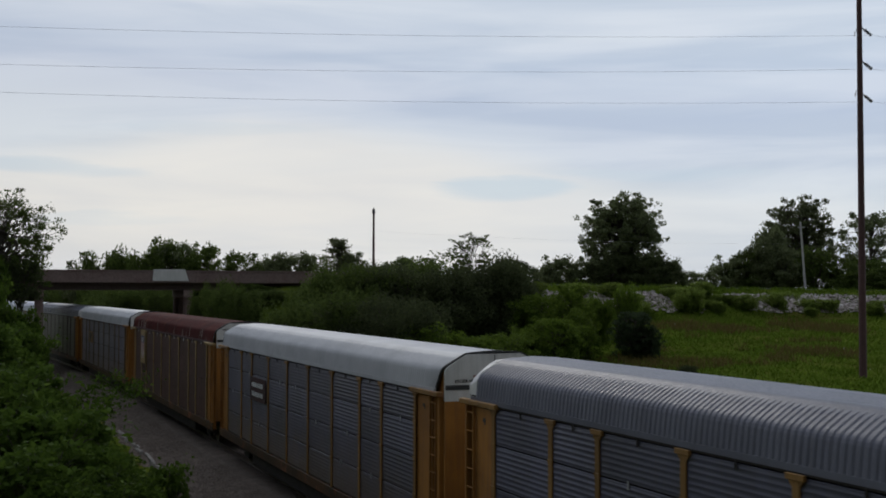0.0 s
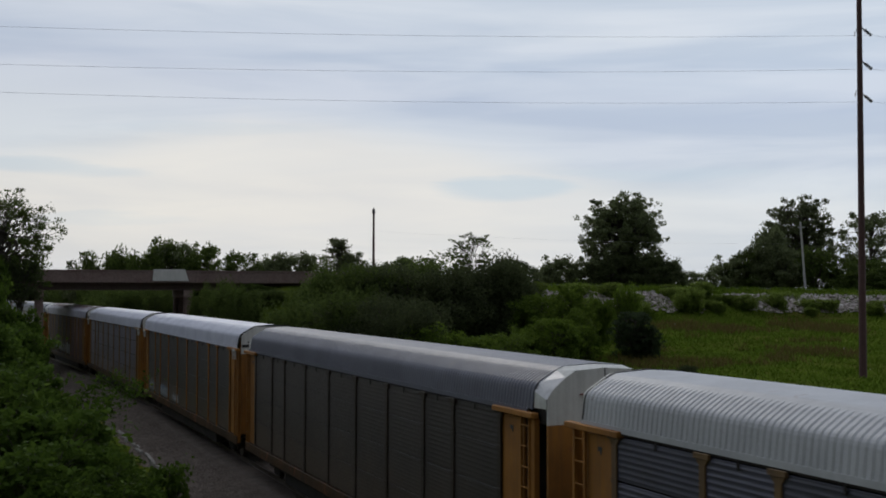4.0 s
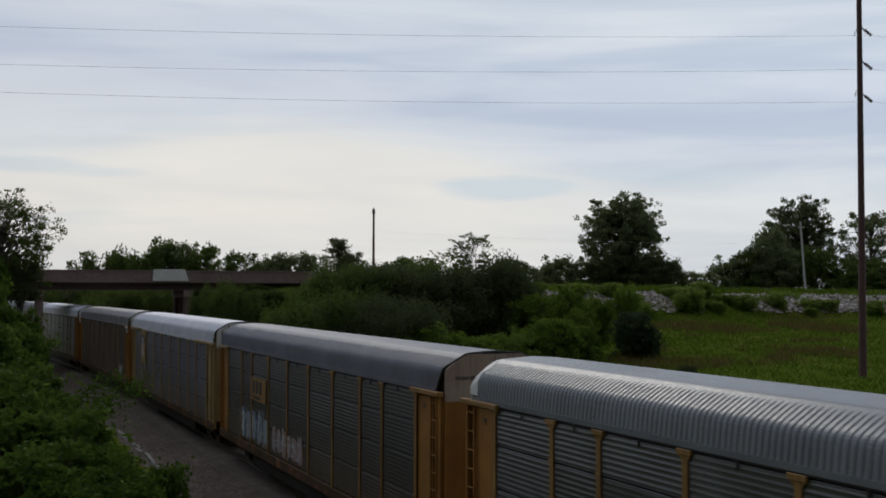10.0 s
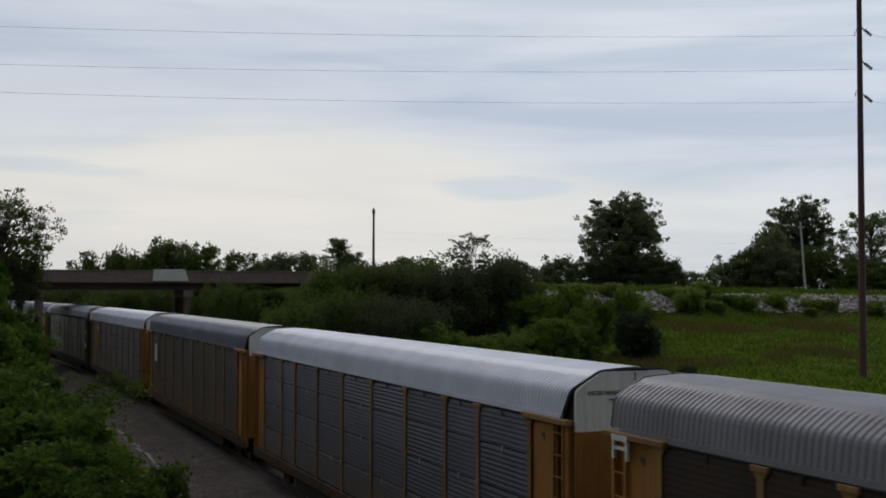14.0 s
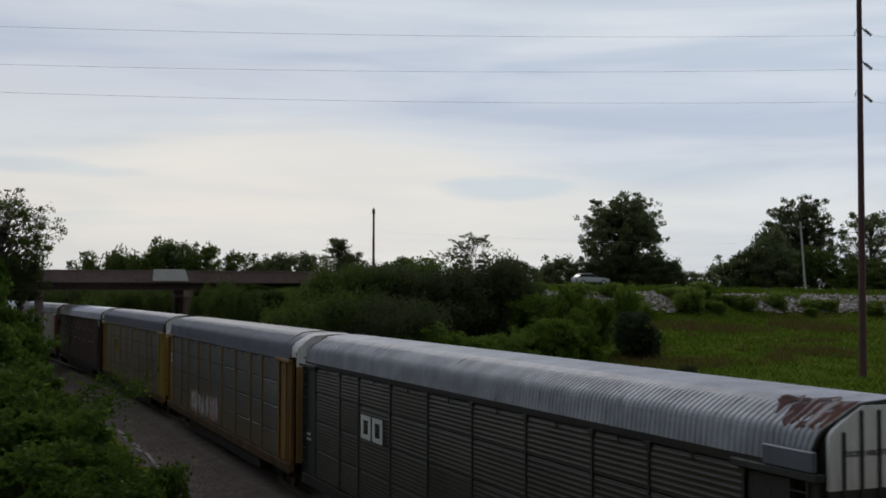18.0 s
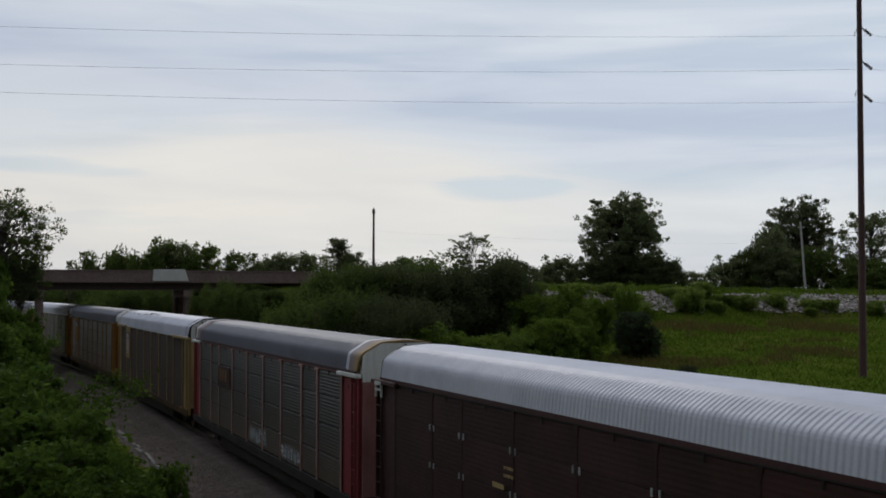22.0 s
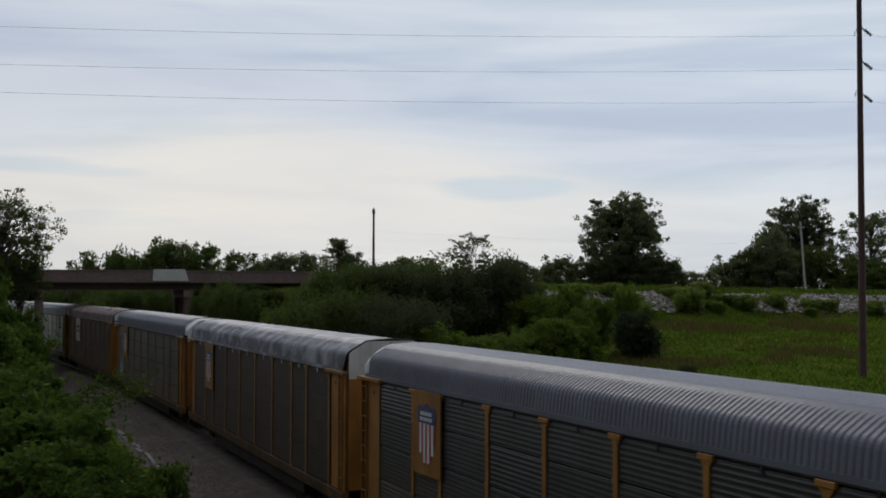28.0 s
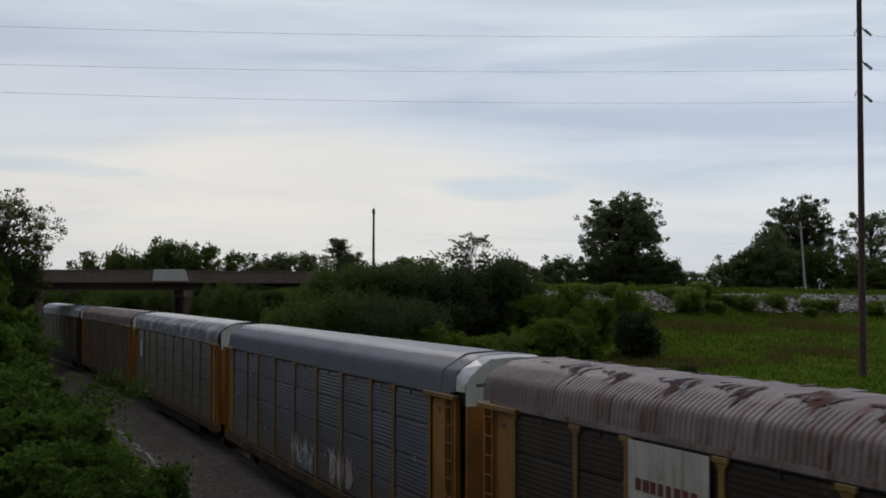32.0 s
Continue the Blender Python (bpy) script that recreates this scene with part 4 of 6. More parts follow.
        put("leaves", mesh_of("leaves", v, f), ob, M_LEAF_BANK)
    for i, (px, d, row, hw) in enumerate(near):
        key = "near_a" if i % 2 else "near_b"
        ms = kind(key, 3.0, 1.6, 0.03, 240, 34, 0.10, 50 + i % 2, shape="fan" if i % 2 else "round", stems=5, trunk_r=0.06, spread=0.26, gaps=0.06)
        x, y = at_px(px, d)
        g = gz(x, y)
        wide = 1.13 * hw / 1.6
        top = height_for(row, d)
        high = max(wide * 0.8, (top - g) / 3.1)
        plant("bank_bush", "bush", "leafy bright green bush on the near bank", ms, M_LEAF_BANK, x, y, min(g - 0.05, top - 3.05 * high), (wide, wide, high), rr.uniform(0, 6.28), "near bank bushes")


def blades(name, xy, hmin, hmax, wid, per, mat, seed, spread=0.12, lean=0.35):
    """Tufts of grass blades as one mesh."""
    r = np.random.RandomState(seed)
    p = np.repeat(np.asarray(xy, float), per, 0)
    n = len(p)
    p = p + r.normal(size=(n, 2)) * spread
    z = ground_z(p[:, 0], p[:, 1]) - 0.03
    h = r.uniform(hmin, hmax, n)
    an = r.uniform(0, 6.28318, n)
    dx, dy = np.cos(an) * wid, np.sin(an) * wid
    lx, ly = r.normal(size=n) * lean * h, r.normal(size=n) * lean * h
    a = np.stack([p[:, 0] - dx, p[:, 1] - dy, z], 1)
    b = np.stack([p[:, 0] + dx, p[:, 1] + dy, z], 1)
    c = np.stack([p[:, 0] + lx, p[:, 1] + ly, z + h], 1)
    v = np.stack([a, b, c], 1).reshape(-1, 3)
    return mesh_of(name, v, np.arange(3 * n).reshape(n, 3), mat)


def build_grass():
    r = np.random.RandomState(15)

    def pick(n, xr, yr, test):
        x, y = r.uniform(*xr, n), r.uniform(*yr, n)
        m = test(x, y, lateral(x, y), road_w(x, y))
        return np.stack([x[m], y[m]], 1)
    fld = pick(30000, (-6, 80), (36, 148), lambda x, y, l, w: (l > 5) & (w > 6) & (np.abs(x / y) < 0.43))
    tagged(new("field_grass", blades("field_grass", fld, 0.12, 0.40, 0.055, 8, M_GRASS, 16, 0.45, 0.8)), "rough green grass in the field", "grass", kind="stuff")
    lush = pick(26000, (-6, 68), (29, 108), lambda x, y, l, w: (l > 5) & (l < 17) & (np.abs(x / y) < 0.44))
    tagged(new("lush_grass", blades("lush_grass", lush, 0.05, 0.16, 0.05, 9, M_GRASS_LUSH, 26, 0.4, 1.1)), "bright green grass strip beside the railway", "grass", kind="stuff")
    dry = pick(15000, (9, 80), (78, 138), lambda x, y, l, w: (l > 5) & (w > 8) & (w < 42) & (np.array([noise.noise(Vector((a * 0.09, b * 0.13, 1.0))) + 0.5 * noise.noise(Vector((a * 0.35, b * 0.4, 5.0))) for a, b in zip(x, y)]) > 0.2))
    tagged(new("dry_grass", blades("dry_grass", dry, 0.35, 0.8, 0.04, 7, M_GRASS_DRY, 17, 0.4)), "tall dry reddish grass in the field", "grass", kind="stuff")
    emb = pick(15000, (-11, 100), (103, 172), lambda x, y, l, w: (l > 10) & (w > -1) & (w < 10) & (np.array([noise.noise(Vector((a * 0.15, b * 0.22, 7.0))) for a, b in zip(x, y)]) + r.normal(size=len(x)) * 0.15 > 0.02))
    tagged(new("bank_grass", blades("bank_grass", emb, 0.25, 0.7, 0.05, 6, M_GRASS, 18, 0.3)), "weedy grass along the road bank", "grass", kind="stuff")
    edge = pick(42000, (-13, 100), (113, 172), lambda x, y, l, w: (l > 15) & (w > -2.4) & (w < 1.8))
    tagged(new("verge_grass", blades("verge_grass", edge, 0.1, 0.5, 0.06, 5, M_GRASS, 28, 0.25)), "green grass along the road verge", "grass", kind="stuff")
    fl = pick(30, (6, 68), (44, 118), lambda x, y, l, w: (l > 7) & (w > 8))
    z = ground_z(fl[:, 0], fl[:, 1]) + 0.55
    v, f = leaf_quads(np.column_stack([fl, z]), 0.06, r, 0.8)
    tagged(new("field_flowers", mesh_of("field_flowers", v, f, M_FLOWER)), "scattered pale wild flowers in the field", "flowers", kind="stuff")
    # weeds on the near bank
    s = r.uniform(16, 110, 15000)
    sd = 4.5 + r.uniform(0, 1, 15000) ** 1.3 * 15
    keep = sd > 5.55 + 0.35 * np.sin(s * 0.9) + 0.3 * np.sin(s * 2.3)
    pts = np.array([on_track(a, b)[:2] for a, b in zip(s[keep], sd[keep])])
    far = np.hypot(pts[:, 0], pts[:, 1]) > 14
    pts = pts[far]
    low = -lateral(pts[:, 0], pts[:, 1])
    grow = 0.22 + 0.78 * sstep(6.2, 11.5, low)
    tagged(new("low_weeds", blades("low_weeds", pts[low < 8.5], 0.08, 0.28, 0.03, 7, M_LEAF_BANK, 33, 0.25, 0.6)), "low green weeds at the foot of the near bank", "weeds", kind="stuff")
    tagged(new("bank_weeds", blades("bank_weeds", pts[low >= 8.5], 0.2, 0.75, 0.03, 6, M_LEAF_BANK, 20, 0.25, 0.5)), "green weeds covering the near bank", "weeds", kind="stuff")
    cz = ground_z(pts[:, 0], pts[:, 1])
    hgt = 0.5 + 1.0 * np.array([noise.noise(Vector((p[0] * 0.35, p[1] * 0.35, 2.0))) for p in pts])
    hgt = np.clip(hgt, 0.15, 1.3) * grow
    m = 8
    c = np.repeat(np.column_stack([pts, cz]), m, 0)
    c[:, :2] += r.normal(size=(len(c), 2)) * 0.22
    c[:, 2] += r.uniform(0.05, 1, len(c)) * np.repeat(hgt, m)
    v, f = leaf_quads(c, 0.10, r, 0.6, 0.0)
    tagged(new("bank_undergrowth", mesh_of("bank_undergrowth", v, f, M_LEAF_BANK)), "dense leafy undergrowth on the near bank", "undergrowth", kind="stuff")
    # brown litter and low weeds at the gravel's edge
    s = r.uniform(24, 75, 11500)
    sd = np.concatenate([r.normal(3.45, 0.5, 8200), r.uniform(4.1, 5.8, 3300)])
    pts = np.array([on_track(a, b)[:2] for a, b in zip(s, sd)])
    tagged(new("edge_litter", blades("edge_litter", pts, 0.03, 0.14, 0.03, 6, M_LITTER, 24, 0.2, 1.2)), "dry brown litter and grass at the gravel's edge", "grass", kind="stuff")
    fl = r.permutation(len(c))[:160]
    v, f = leaf_quads(c[fl] + np.array((0, 0, 0.35)), 0.07, r, 0.8)
    tagged(new("bank_flowers", mesh_of("bank_flowers", v, f, M_FLOWER)), "small pale flowers among the bank weeds", "flowers", kind="stuff")


build_trees()
build_grass()

# ---- the train ----
PITCH = 28.6
HALF = PITCH / 2
GAP0 = 11.893


def run_at(t):
    """Metres travelled since the start."""
    return 22.703 * t + 0.018147 * t * t - 0.42 * float(sstep(30.2, 30.9, t))


def xd(d):
    """Local x of a place d metres behind the car's leading gap."""
    return HALF - d


POSTS = (2.85, 5.55, 7.55, 10.4, 13.25, 16.1, 18.95, 21.8, 23.7, 26.45)
ROWS = (1.22, 2.18, 3.17, 4.15, 5.00)
ROOF_PROFILE = ((1.51, 5.165), (1.50, 5.244), (1.46, 5.595), (1.42, 5.685), (1.34, 5.759), (0.92, 6.013), (0.84, 6.054), (0.74, 6.083), (0.0, 6.126))


def rake(x, z):
    """The roof's front edge is cut back towards the eaves."""
    u = min(1.0, max(0.0, (z - 5.21) / 0.81))
    return x - max(0.0, x - xd(2.1)) * 0.3 * (1 - u) ** 1.2


def fine_profile():
    """The roof's half profile, rounded through its points."""
    pts = [Vector((y, z)) for y, z in ROOF_PROFILE]
    for _ in range(2):
        nxt = [pts[0]]
        for a, b in zip(pts, pts[1:]):
            nxt += [a.lerp(b, 0.25), a.lerp(b, 0.75)]
        pts = nxt + [pts[-1]]
    pts = pts[:-1:2] + [pts[-1]]
    return [(p.x, p.y) for p in pts]



def roof_mesh(front=1.08, rear=27.65, raked=True, ridge=0.019):
    half = fine_profile()
    prof = [(-y, z) for y, z in half] + [(y, z) for y, z in half[::-1][1:]]
    n = len(prof)
    nor = []
    for i in range(n):
        a, b = prof[max(0, i - 1)], prof[min(n - 1, i + 1)]
        d = Vector((b[0] - a[0], b[1] - a[1])).normalized()
        nor.append((-d.y, d.x))
    v, f = [], []
    x0, x1, pitch = xd(rear), xd(front), 0.152
    k = int((x1 - x0) / pitch)
    xs = []
    for i in range(k):
        b = x0 + (x1 - x0) * i / k
        w = (x1 - x0) / k
        xs += [(b, 0), (b + 0.28 * w, 0), (b + 0.45 * w, 1), (b + 0.83 * w, 1)]
    xs.append((x1, 0))
    for x, up in xs:
        for (y, z), (ny, nz) in zip(prof, nor):
            h = ridge * up * min(1.0, max(0.0, (5.99 - z) / 0.055))
            v.append((rake(x, z) if raked else x, y + ny * h, z + nz * h))
    for a in range(len(xs) - 1):
        for b in range(n - 1):
            f.append((a * n + b, (a + 1) * n + b, (a + 1) * n + b + 1, a * n + b + 1))
    return mesh_of("roof", v, f)


def plain_roof_band(d0, d1, lift):
    """A smooth curved band laid over the roof's end."""
    half = fine_profile()
    prof = [(-y * (1 + lift * 0.4), z + lift) for y, z in half] + [(y * (1 + lift * 0.4), z + lift) for y, z in half[::-1][1:]]
    v, f = [], []
    for d in (d0, d1):
        for y, z in prof:
            v.append((rake(xd(d), z), y, z))
    for d in (d1, d0):
        for y, z in prof:
            v.append((rake(xd(d), z), y * 0.97, z - 0.05))
    n = len(prof)
    for a, b in ((0, 1), (1, 2), (2, 3), (3, 0)):
        for i in range(n - 1):
            f.append((a * n + i, a * n + i + 1, b * n + i + 1, b * n + i))
    return mesh_of("roof_band", v, f)


def rust_patch_mesh(d0, d1, u0, u1, seed):
    """Ragged patch of peeled paint on the near shoulder of the roof, following its curve."""
    half = fine_profile()
    rr = random.Random(seed)
    cols, n = 14, len(half)
    v, f = [], []
    for i in range(cols + 1):
        d = d0 + (d1 - d0) * i / cols
        lo = max(0.0, u0 + rr.uniform(-0.08, 0.10) + 0.22 * (i / cols))
        hi = min(1.0, u1 + rr.uniform(-0.10, 0.06))
        for k in range(9):
            g = (lo + (hi - lo) * k / 8) * (n - 1)
            a = min(int(g), n - 2)
            y = half[a][0] + (half[a + 1][0] - half[a][0]) * (g - a)
            z = half[a][1] + (half[a + 1][1] - half[a][1]) * (g - a)
            v.append((rake(xd(d + rr.uniform(-0.03, 0.03)), z), -abs(y) * 1.008, z + 0.024))
    for i in range(cols):
        for k in range(8):
            if rr.random() > 0.13:
                f.append((i * 9 + k, i * 9 + k + 1, i * 9 + k + 10, i * 9 + k + 9))
    return mesh_of("rust_patch", v, f)


def panel_mesh(w, h, name, deep=1.0):
    """Sheet with horizontal corrugations; hung from its centre, facing -y."""
    ribs = max(4, round(h / 0.115))
    prof = [(0.0, 0.0), (0.012, 0.024)]
    for i in range(ribs * 6 + 1):
        u = i / (ribs * 6)
        prof.append((0.02 + (h - 0.04) * u, 0.021 + 0.013 * deep * (0.5 - 0.5 * math.cos(6.28318 * ribs * u)) ** 3))
    prof += [(h - 0.012, 0.024), (h, 0.0)]
    v, f = [], []
    for x in (-w / 2, w / 2):
        for z, y in prof:
            v.append((x, -y, z))
    n = len(prof)
    for i in range(n - 1):
        f.append((i, n + i, n + i + 1, i + 1))
    return mesh_of(name, v, f, None, True)


CAP_RIM = ((1.475, 5.20), (1.455, 5.56), (1.345, 5.745), (0.93, 6.0), (0.74, 6.072), (0.0, 6.112))
CAP_FACE = ((1.43, 5.20), (1.43, 5.40), (1.27, 5.62), (0.97, 5.87), (0.72, 6.01), (0.0, 6.06))


def door_half(z, capped=False):
    """Half width of an end door at a height: it follows the roof's curve."""
    pts = CAP_FACE if capped else ROOF_PROFILE
    y = float(np.interp(z, [p[1] for p in pts], [p[0] for p in pts]))
    return min(1.41, y if capped else y - 0.035)


def door_mesh(z0, z1, back=-0.02, front=0.05, inset=0.0, capped=False):
    """End door part between two heights, following the roof's curve; faces +x."""
    zz = [z0] + [z for z in (5.21, 5.42, 5.57, 5.66, 5.74, 5.82, 5.90, 5.97, 6.02) if z0 < z < z1 - 0.01] + [z1]
    bm = bmesh.new()
    rows = []
    for z in zz:
        h = door_half(z, capped) - inset
        rows.append([bm.verts.new(p) for p in ((front, -h, z), (front, h, z), (back, h, z), (back, -h, z))])
    for q, w in zip(rows, rows[1:]):
        for i in range(4):
            j = (i + 1) % 4
            bm.faces.new((q[i], q[j], w[j], w[i]))
    bm.faces.new(rows[0][::-1])
    bm.faces.new(rows[-1])
    bmesh.ops.recalc_face_normals(bm, faces=bm.faces[:])
    return bm_mesh("door", bm)


def cap_mesh(segments, name, sides=(1, -1)):
    """Folded sheets between the roof's edge and the door's face; the face at x=0, the rim 0.5 m behind it."""
    v, f, seen = [], [], {}
    for i in segments:
        for sg in sides:
            (ya, za), (yb, zb) = CAP_RIM[i], CAP_RIM[i + 1]
            (yc, zc), (yd, zd) = CAP_FACE[i], CAP_FACE[i + 1]
            mid = Vector((-0.24, sg * (ya + yb + yc + yd) / 4 * 1.008, (za + zb + zc + zd) / 4 + 0.012))
            ids = []
            for p in ((-0.5, sg * ya, za), (-0.5, sg * yb, zb), (0, sg * yd, zd), (0, sg * yc, zc), tuple(mid)):
                key = tuple(round(c, 4) + 0.0 for c in p)
                if key not in seen:
                    seen[key] = len(v)
                    v.append(key)
                ids.append(seen[key])
            f += [(ids[a], ids[(a + 1) % 4], ids[4]) for a in range(4)]
    return mesh_of(name, v, f)


def ladder_mesh():
    bm = bmesh.new()
    for x in (-0.2, 0.2):
        bm_box(bm, x - 0.025, x + 0.025, -0.03, 0.03, 1.018, 4.976)
    for i in range(9):
        z = 1.19 + i * 0.45
        bm_cyl(bm, (-0.2, -0.01, z), (0.2, -0.01, z), 0.018, seg=6)
    return bm_mesh("ladder", bm)


def post_mesh():
    bm = bmesh.new()
    bm_box(bm, -0.085, 0.085, -0.04, 0.0, 1.131, 4.931, 0.01)
    bm_box(bm, -0.21, 0.21, -0.07, 0.0, 4.933, 5.033, 0.01)
    for sx in (-1, 1):
        a = [bm.verts.new(p) for p in ((sx * 0.086, -0.038, 4.931), (sx * 0.17, -0.038, 4.931), (sx * 0.086, -0.038, 4.829))]
        b = [bm.verts.new((v.co.x, -0.01, v.co.z)) for v in a]
        bm.faces.new(a)
        bm.faces.new(b[::-1])
        for i in range(3):
            bm.faces.new((a[i], b[i], b[(i + 1) % 3], a[(i + 1) % 3]))
    for z in (2.183, 3.167, 4.151):
        bm_box(bm, -0.10, 0.10, -0.05, -0.01, z - 0.05, z + 0.05, 0.008)
    return bm_mesh("post", bm)


def word_mesh(text, size):
    cu = bpy.data.curves.new("word", 'FONT')
    cu.body, cu.size, cu.align_x, cu.extrude = text, size, 'CENTER', 0.002
    cu.offset = size * 0.03
    ob = bpy.data.objects.new("word", cu)
    scene.collection.objects.link(ob)
    me = bpy.data.meshes.new_from_object(ob)
    me.name = "lettering"
    me.materials.clear()
    bpy.data.objects.remove(ob)
    return me


def shield_meshes():
    """Crest-shaped emblem: a dark field above, upright stripes below; plain shapes only."""
    def outline(z):
        return 0.46 if z > 0.35 else 0.46 * math.sqrt(max(0.0, 1 - ((0.35 - z) / 1.05) ** 2))
    top = bmesh.new()
    pts = [(-0.46, 0.3), (-0.5, 0.62), (-0.42, 0.74), (-0.2, 0.7), (0, 0.82), (0.2, 0.7), (0.42, 0.74), (0.5, 0.62), (0.46, 0.3)]
    a = [top.verts.new((x, -0.012, z)) for x, z in pts]
    b = [top.verts.new((x, 0.0, z)) for x, z in pts]
    top.faces.new(a)
    top.faces.new(b[::-1])
    for i in range(len(a)):
        j = (i + 1) % len(a)
        top.faces.new((a[i], b[i], b[j], a[j]))
    bmesh.ops.recalc_face_normals(top, faces=top.faces[:])

    def bars(par):
        bm = bmesh.new()
        n = 9
        for i in range(n):
            if i % 2 != par:
                continue
            x0, x1 = -0.46 + 0.92 * i / n, -0.46 + 0.92 * (i + 1) / n
            xm = (x0 + x1) / 2
            zl = 0.35 - 1.05 * math.sqrt(max(0.0, 1 - (xm / 0.48) ** 2))
            bm_box(bm, x0, x1, -0.012, 0.0, zl, 0.298)
        return bm
    mark = bmesh.new()
    for z, w in ((0.55, 0.6), (0.41, 0.66)):
        for i in range(6):
            x = -w / 2 + w * i / 6
            bm_box(mark, x, x + w / 6 * 0.7, -0.018, -0.0125, z - 0.045, z + 0.045)
    return bm_mesh("crest_field", top), bm_mesh("stripe_set", bars(0)), bm_mesh("stripe_set", bars(1)), bm_mesh("bar_block", mark)


def bars_mesh(rows, w, h, n, seed=1, depth=0.008):
    """Rows of short plain bars standing for lettering."""
    r = random.Random(seed)
    bm = bmesh.new()
    for z in rows:
        x = -w / 2
        step = w / n
        for i in range(n):
            bm_box(bm, x + i * step, x + i * step + step * r.uniform(0.55, 0.8), -depth, 0.0, z - h / 2, z + h / 2)
    return bm_mesh("bar_block", bm)


def graffiti_mesh(w, h, seed, fill=False):
    """Spray paint, thin on the side of the car: rounded fat blobs, or the strokes drawn over them."""
    r = random.Random(seed)
    bm = bmesh.new()
    n = max(3, round(w / (0.62 * h)))

    def blob(x, z, ln, wd, an, y, bend=0.0):
        ca, sa = math.cos(an), math.sin(an)
        vs = []
        for k in range(12):
            q = 6.28318 * k / 12
            u, q2 = math.cos(q), math.sin(q)
            u = math.copysign(abs(u) ** 0.6, u)
            q2 = math.copysign(abs(q2) ** 0.6, q2)
            px, pz = u * ln / 2, q2 * wd / 2 + bend * u * u
            vs.append(bm.verts.new((x + px * ca - pz * sa, y, z + px * sa + pz * ca)))
        bm.faces.new(vs)
    for i in range(n):
        x = -w / 2 + w * (i + 0.5) / n + r.uniform(-0.05, 0.05)
        if fill:
            blob(x, h * r.uniform(0.46, 0.54), w / n * r.uniform(0.8, 1.1), h * r.uniform(0.6, 0.95), r.uniform(-0.2, 0.2), -0.001 - 0.0004 * i)
            continue
        for k in range(9):
            an = r.choice((0.1, 1.4, 1.65, 2.2, 0.9)) + r.uniform(-0.2, 0.2)
            blob(x + r.uniform(-0.3, 0.3) * w / n, h * r.uniform(0.2, 0.8), h * r.uniform(0.3, 0.66), h * r.uniform(0.045, 0.085), an, -0.006 - 0.0002 * (9 * i + k), r.uniform(-0.1, 0.1) * h)
    return bm_mesh("graffiti", bm)


def truck_meshes():
    fr = bmesh.new()
    for y in (-1.02, 1.02):
        bm_box(fr, -1.25, 1.25, y - 0.07, y + 0.07, 0.48, 0.68, 0.02)
        bm_box(fr, -0.45, 0.45, y - 0.08, y + 0.08, 0.26, 0.5, 0.02)
    bm_box(fr, -0.25, 0.25, -1.0, 1.0, 0.42, 0.72, 0.02)
    wh = bmesh.new()
    for y in (-0.755, 0.755):
        bm_cyl(wh, (0, y - 0.065, 0.42), (0, y + 0.065, 0.42), 0.42, seg=24)
        s = 1 if y < 0 else -1
        bm_cyl(wh, (0, y + s * 0.066, 0.42), (0, y + s * 0.1, 0.42), 0.45, seg=24)
    bm_cyl(wh, (0, -1.0, 0.42), (0, 1.0, 0.42), 0.08, seg=10)
    return bm_mesh("truck_frame", fr), bm_mesh("wheelset", wh)


ME = {}
ME["roof"] = roof_mesh()
ME["roof_smooth"] = roof_mesh(ridge=0.006)
ME["roof_long"] = roof_mesh(rear=28.05)
ME["roof_cap"] = roof_mesh(1.22, 27.45, False)
ME["cap_top"] = cap_mesh((3, 4), "end_cap")
for _s in (1, -1):
    ME["cap_side", _s] = cap_mesh((0,), "side_sheet", (_s,))
    ME["cap_shoulder", _s] = cap_mesh((1, 2), "corner_sheet", (_s,))
ME["post"] = post_mesh()
ME["ladder"] = ladder_mesh()
ME["door_up"] = door_mesh(4.86, 6.065)
ME["door_cap"] = door_mesh(4.86, 6.05, -0.02, 0.012, 0.0, True)
ME["door_low"] = door_mesh(1.3, 4.855)
ME["hood"] = door_mesh(4.86, 6.02, -0.85, -0.022, 0.03)
ME["hood_cap"] = door_mesh(4.86, 6.0, -0.85, -0.022, 0.04, True)
ME["slit"] = boxes("door_gap", [(0.0, 0.006, -0.012, 0.012, 4.88, 6.04)])
ME["slit_wide"] = boxes("door_gap", [(0.0, 0.008, -0.032, 0.032, 4.87, 6.04)])
ME["bracket"] = boxes("white_bracket", [(-0.26, -0.2, -0.06, 0.0, 4.6, 5.05), (0.2, 0.26, -0.06, 0.0, 4.6, 5.05), (-0.26, 0.26, -0.07, 0.0, 4.95, 5.06), (-0.26, 0.26, -0.05, 0.0, 4.78, 4.84)])
ME["hole"] = boxes("panel_hole", [(-0.07, 0.07, -0.008, 0.0, 4.62, 4.71), (0.02, 0.06, -0.008, 0.0, 4.56, 4.62)])
ME["rust_sheet"] = boxes("rust_sheet", [(-0.75, 0.65, -0.72, 0.72, 0.0, 0.02)])
ME["bar"] = boxes("door_bar", [(0.0, 0.04, -0.32, 0.28, -0.017, 0.017)])
ME["band"] = plain_roof_band(1.02, 1.26, 0.02)
ME["band_rear"] = plain_roof_band(27.37, 27.67, 0.03)
ME["band_front"] = plain_roof_band(2.12, 2.36, 0.03)
ME["band_lead"] = plain_roof_band(1.02, 1.42, 0.034)
ME["band_smooth"] = plain_roof_band(1.12, 1.95, 0.022)
ME["rim"] = plain_roof_band(27.6, 27.67, 0.016)
ME["rim_long"] = plain_roof_band(28.0, 28.07, 0.016)
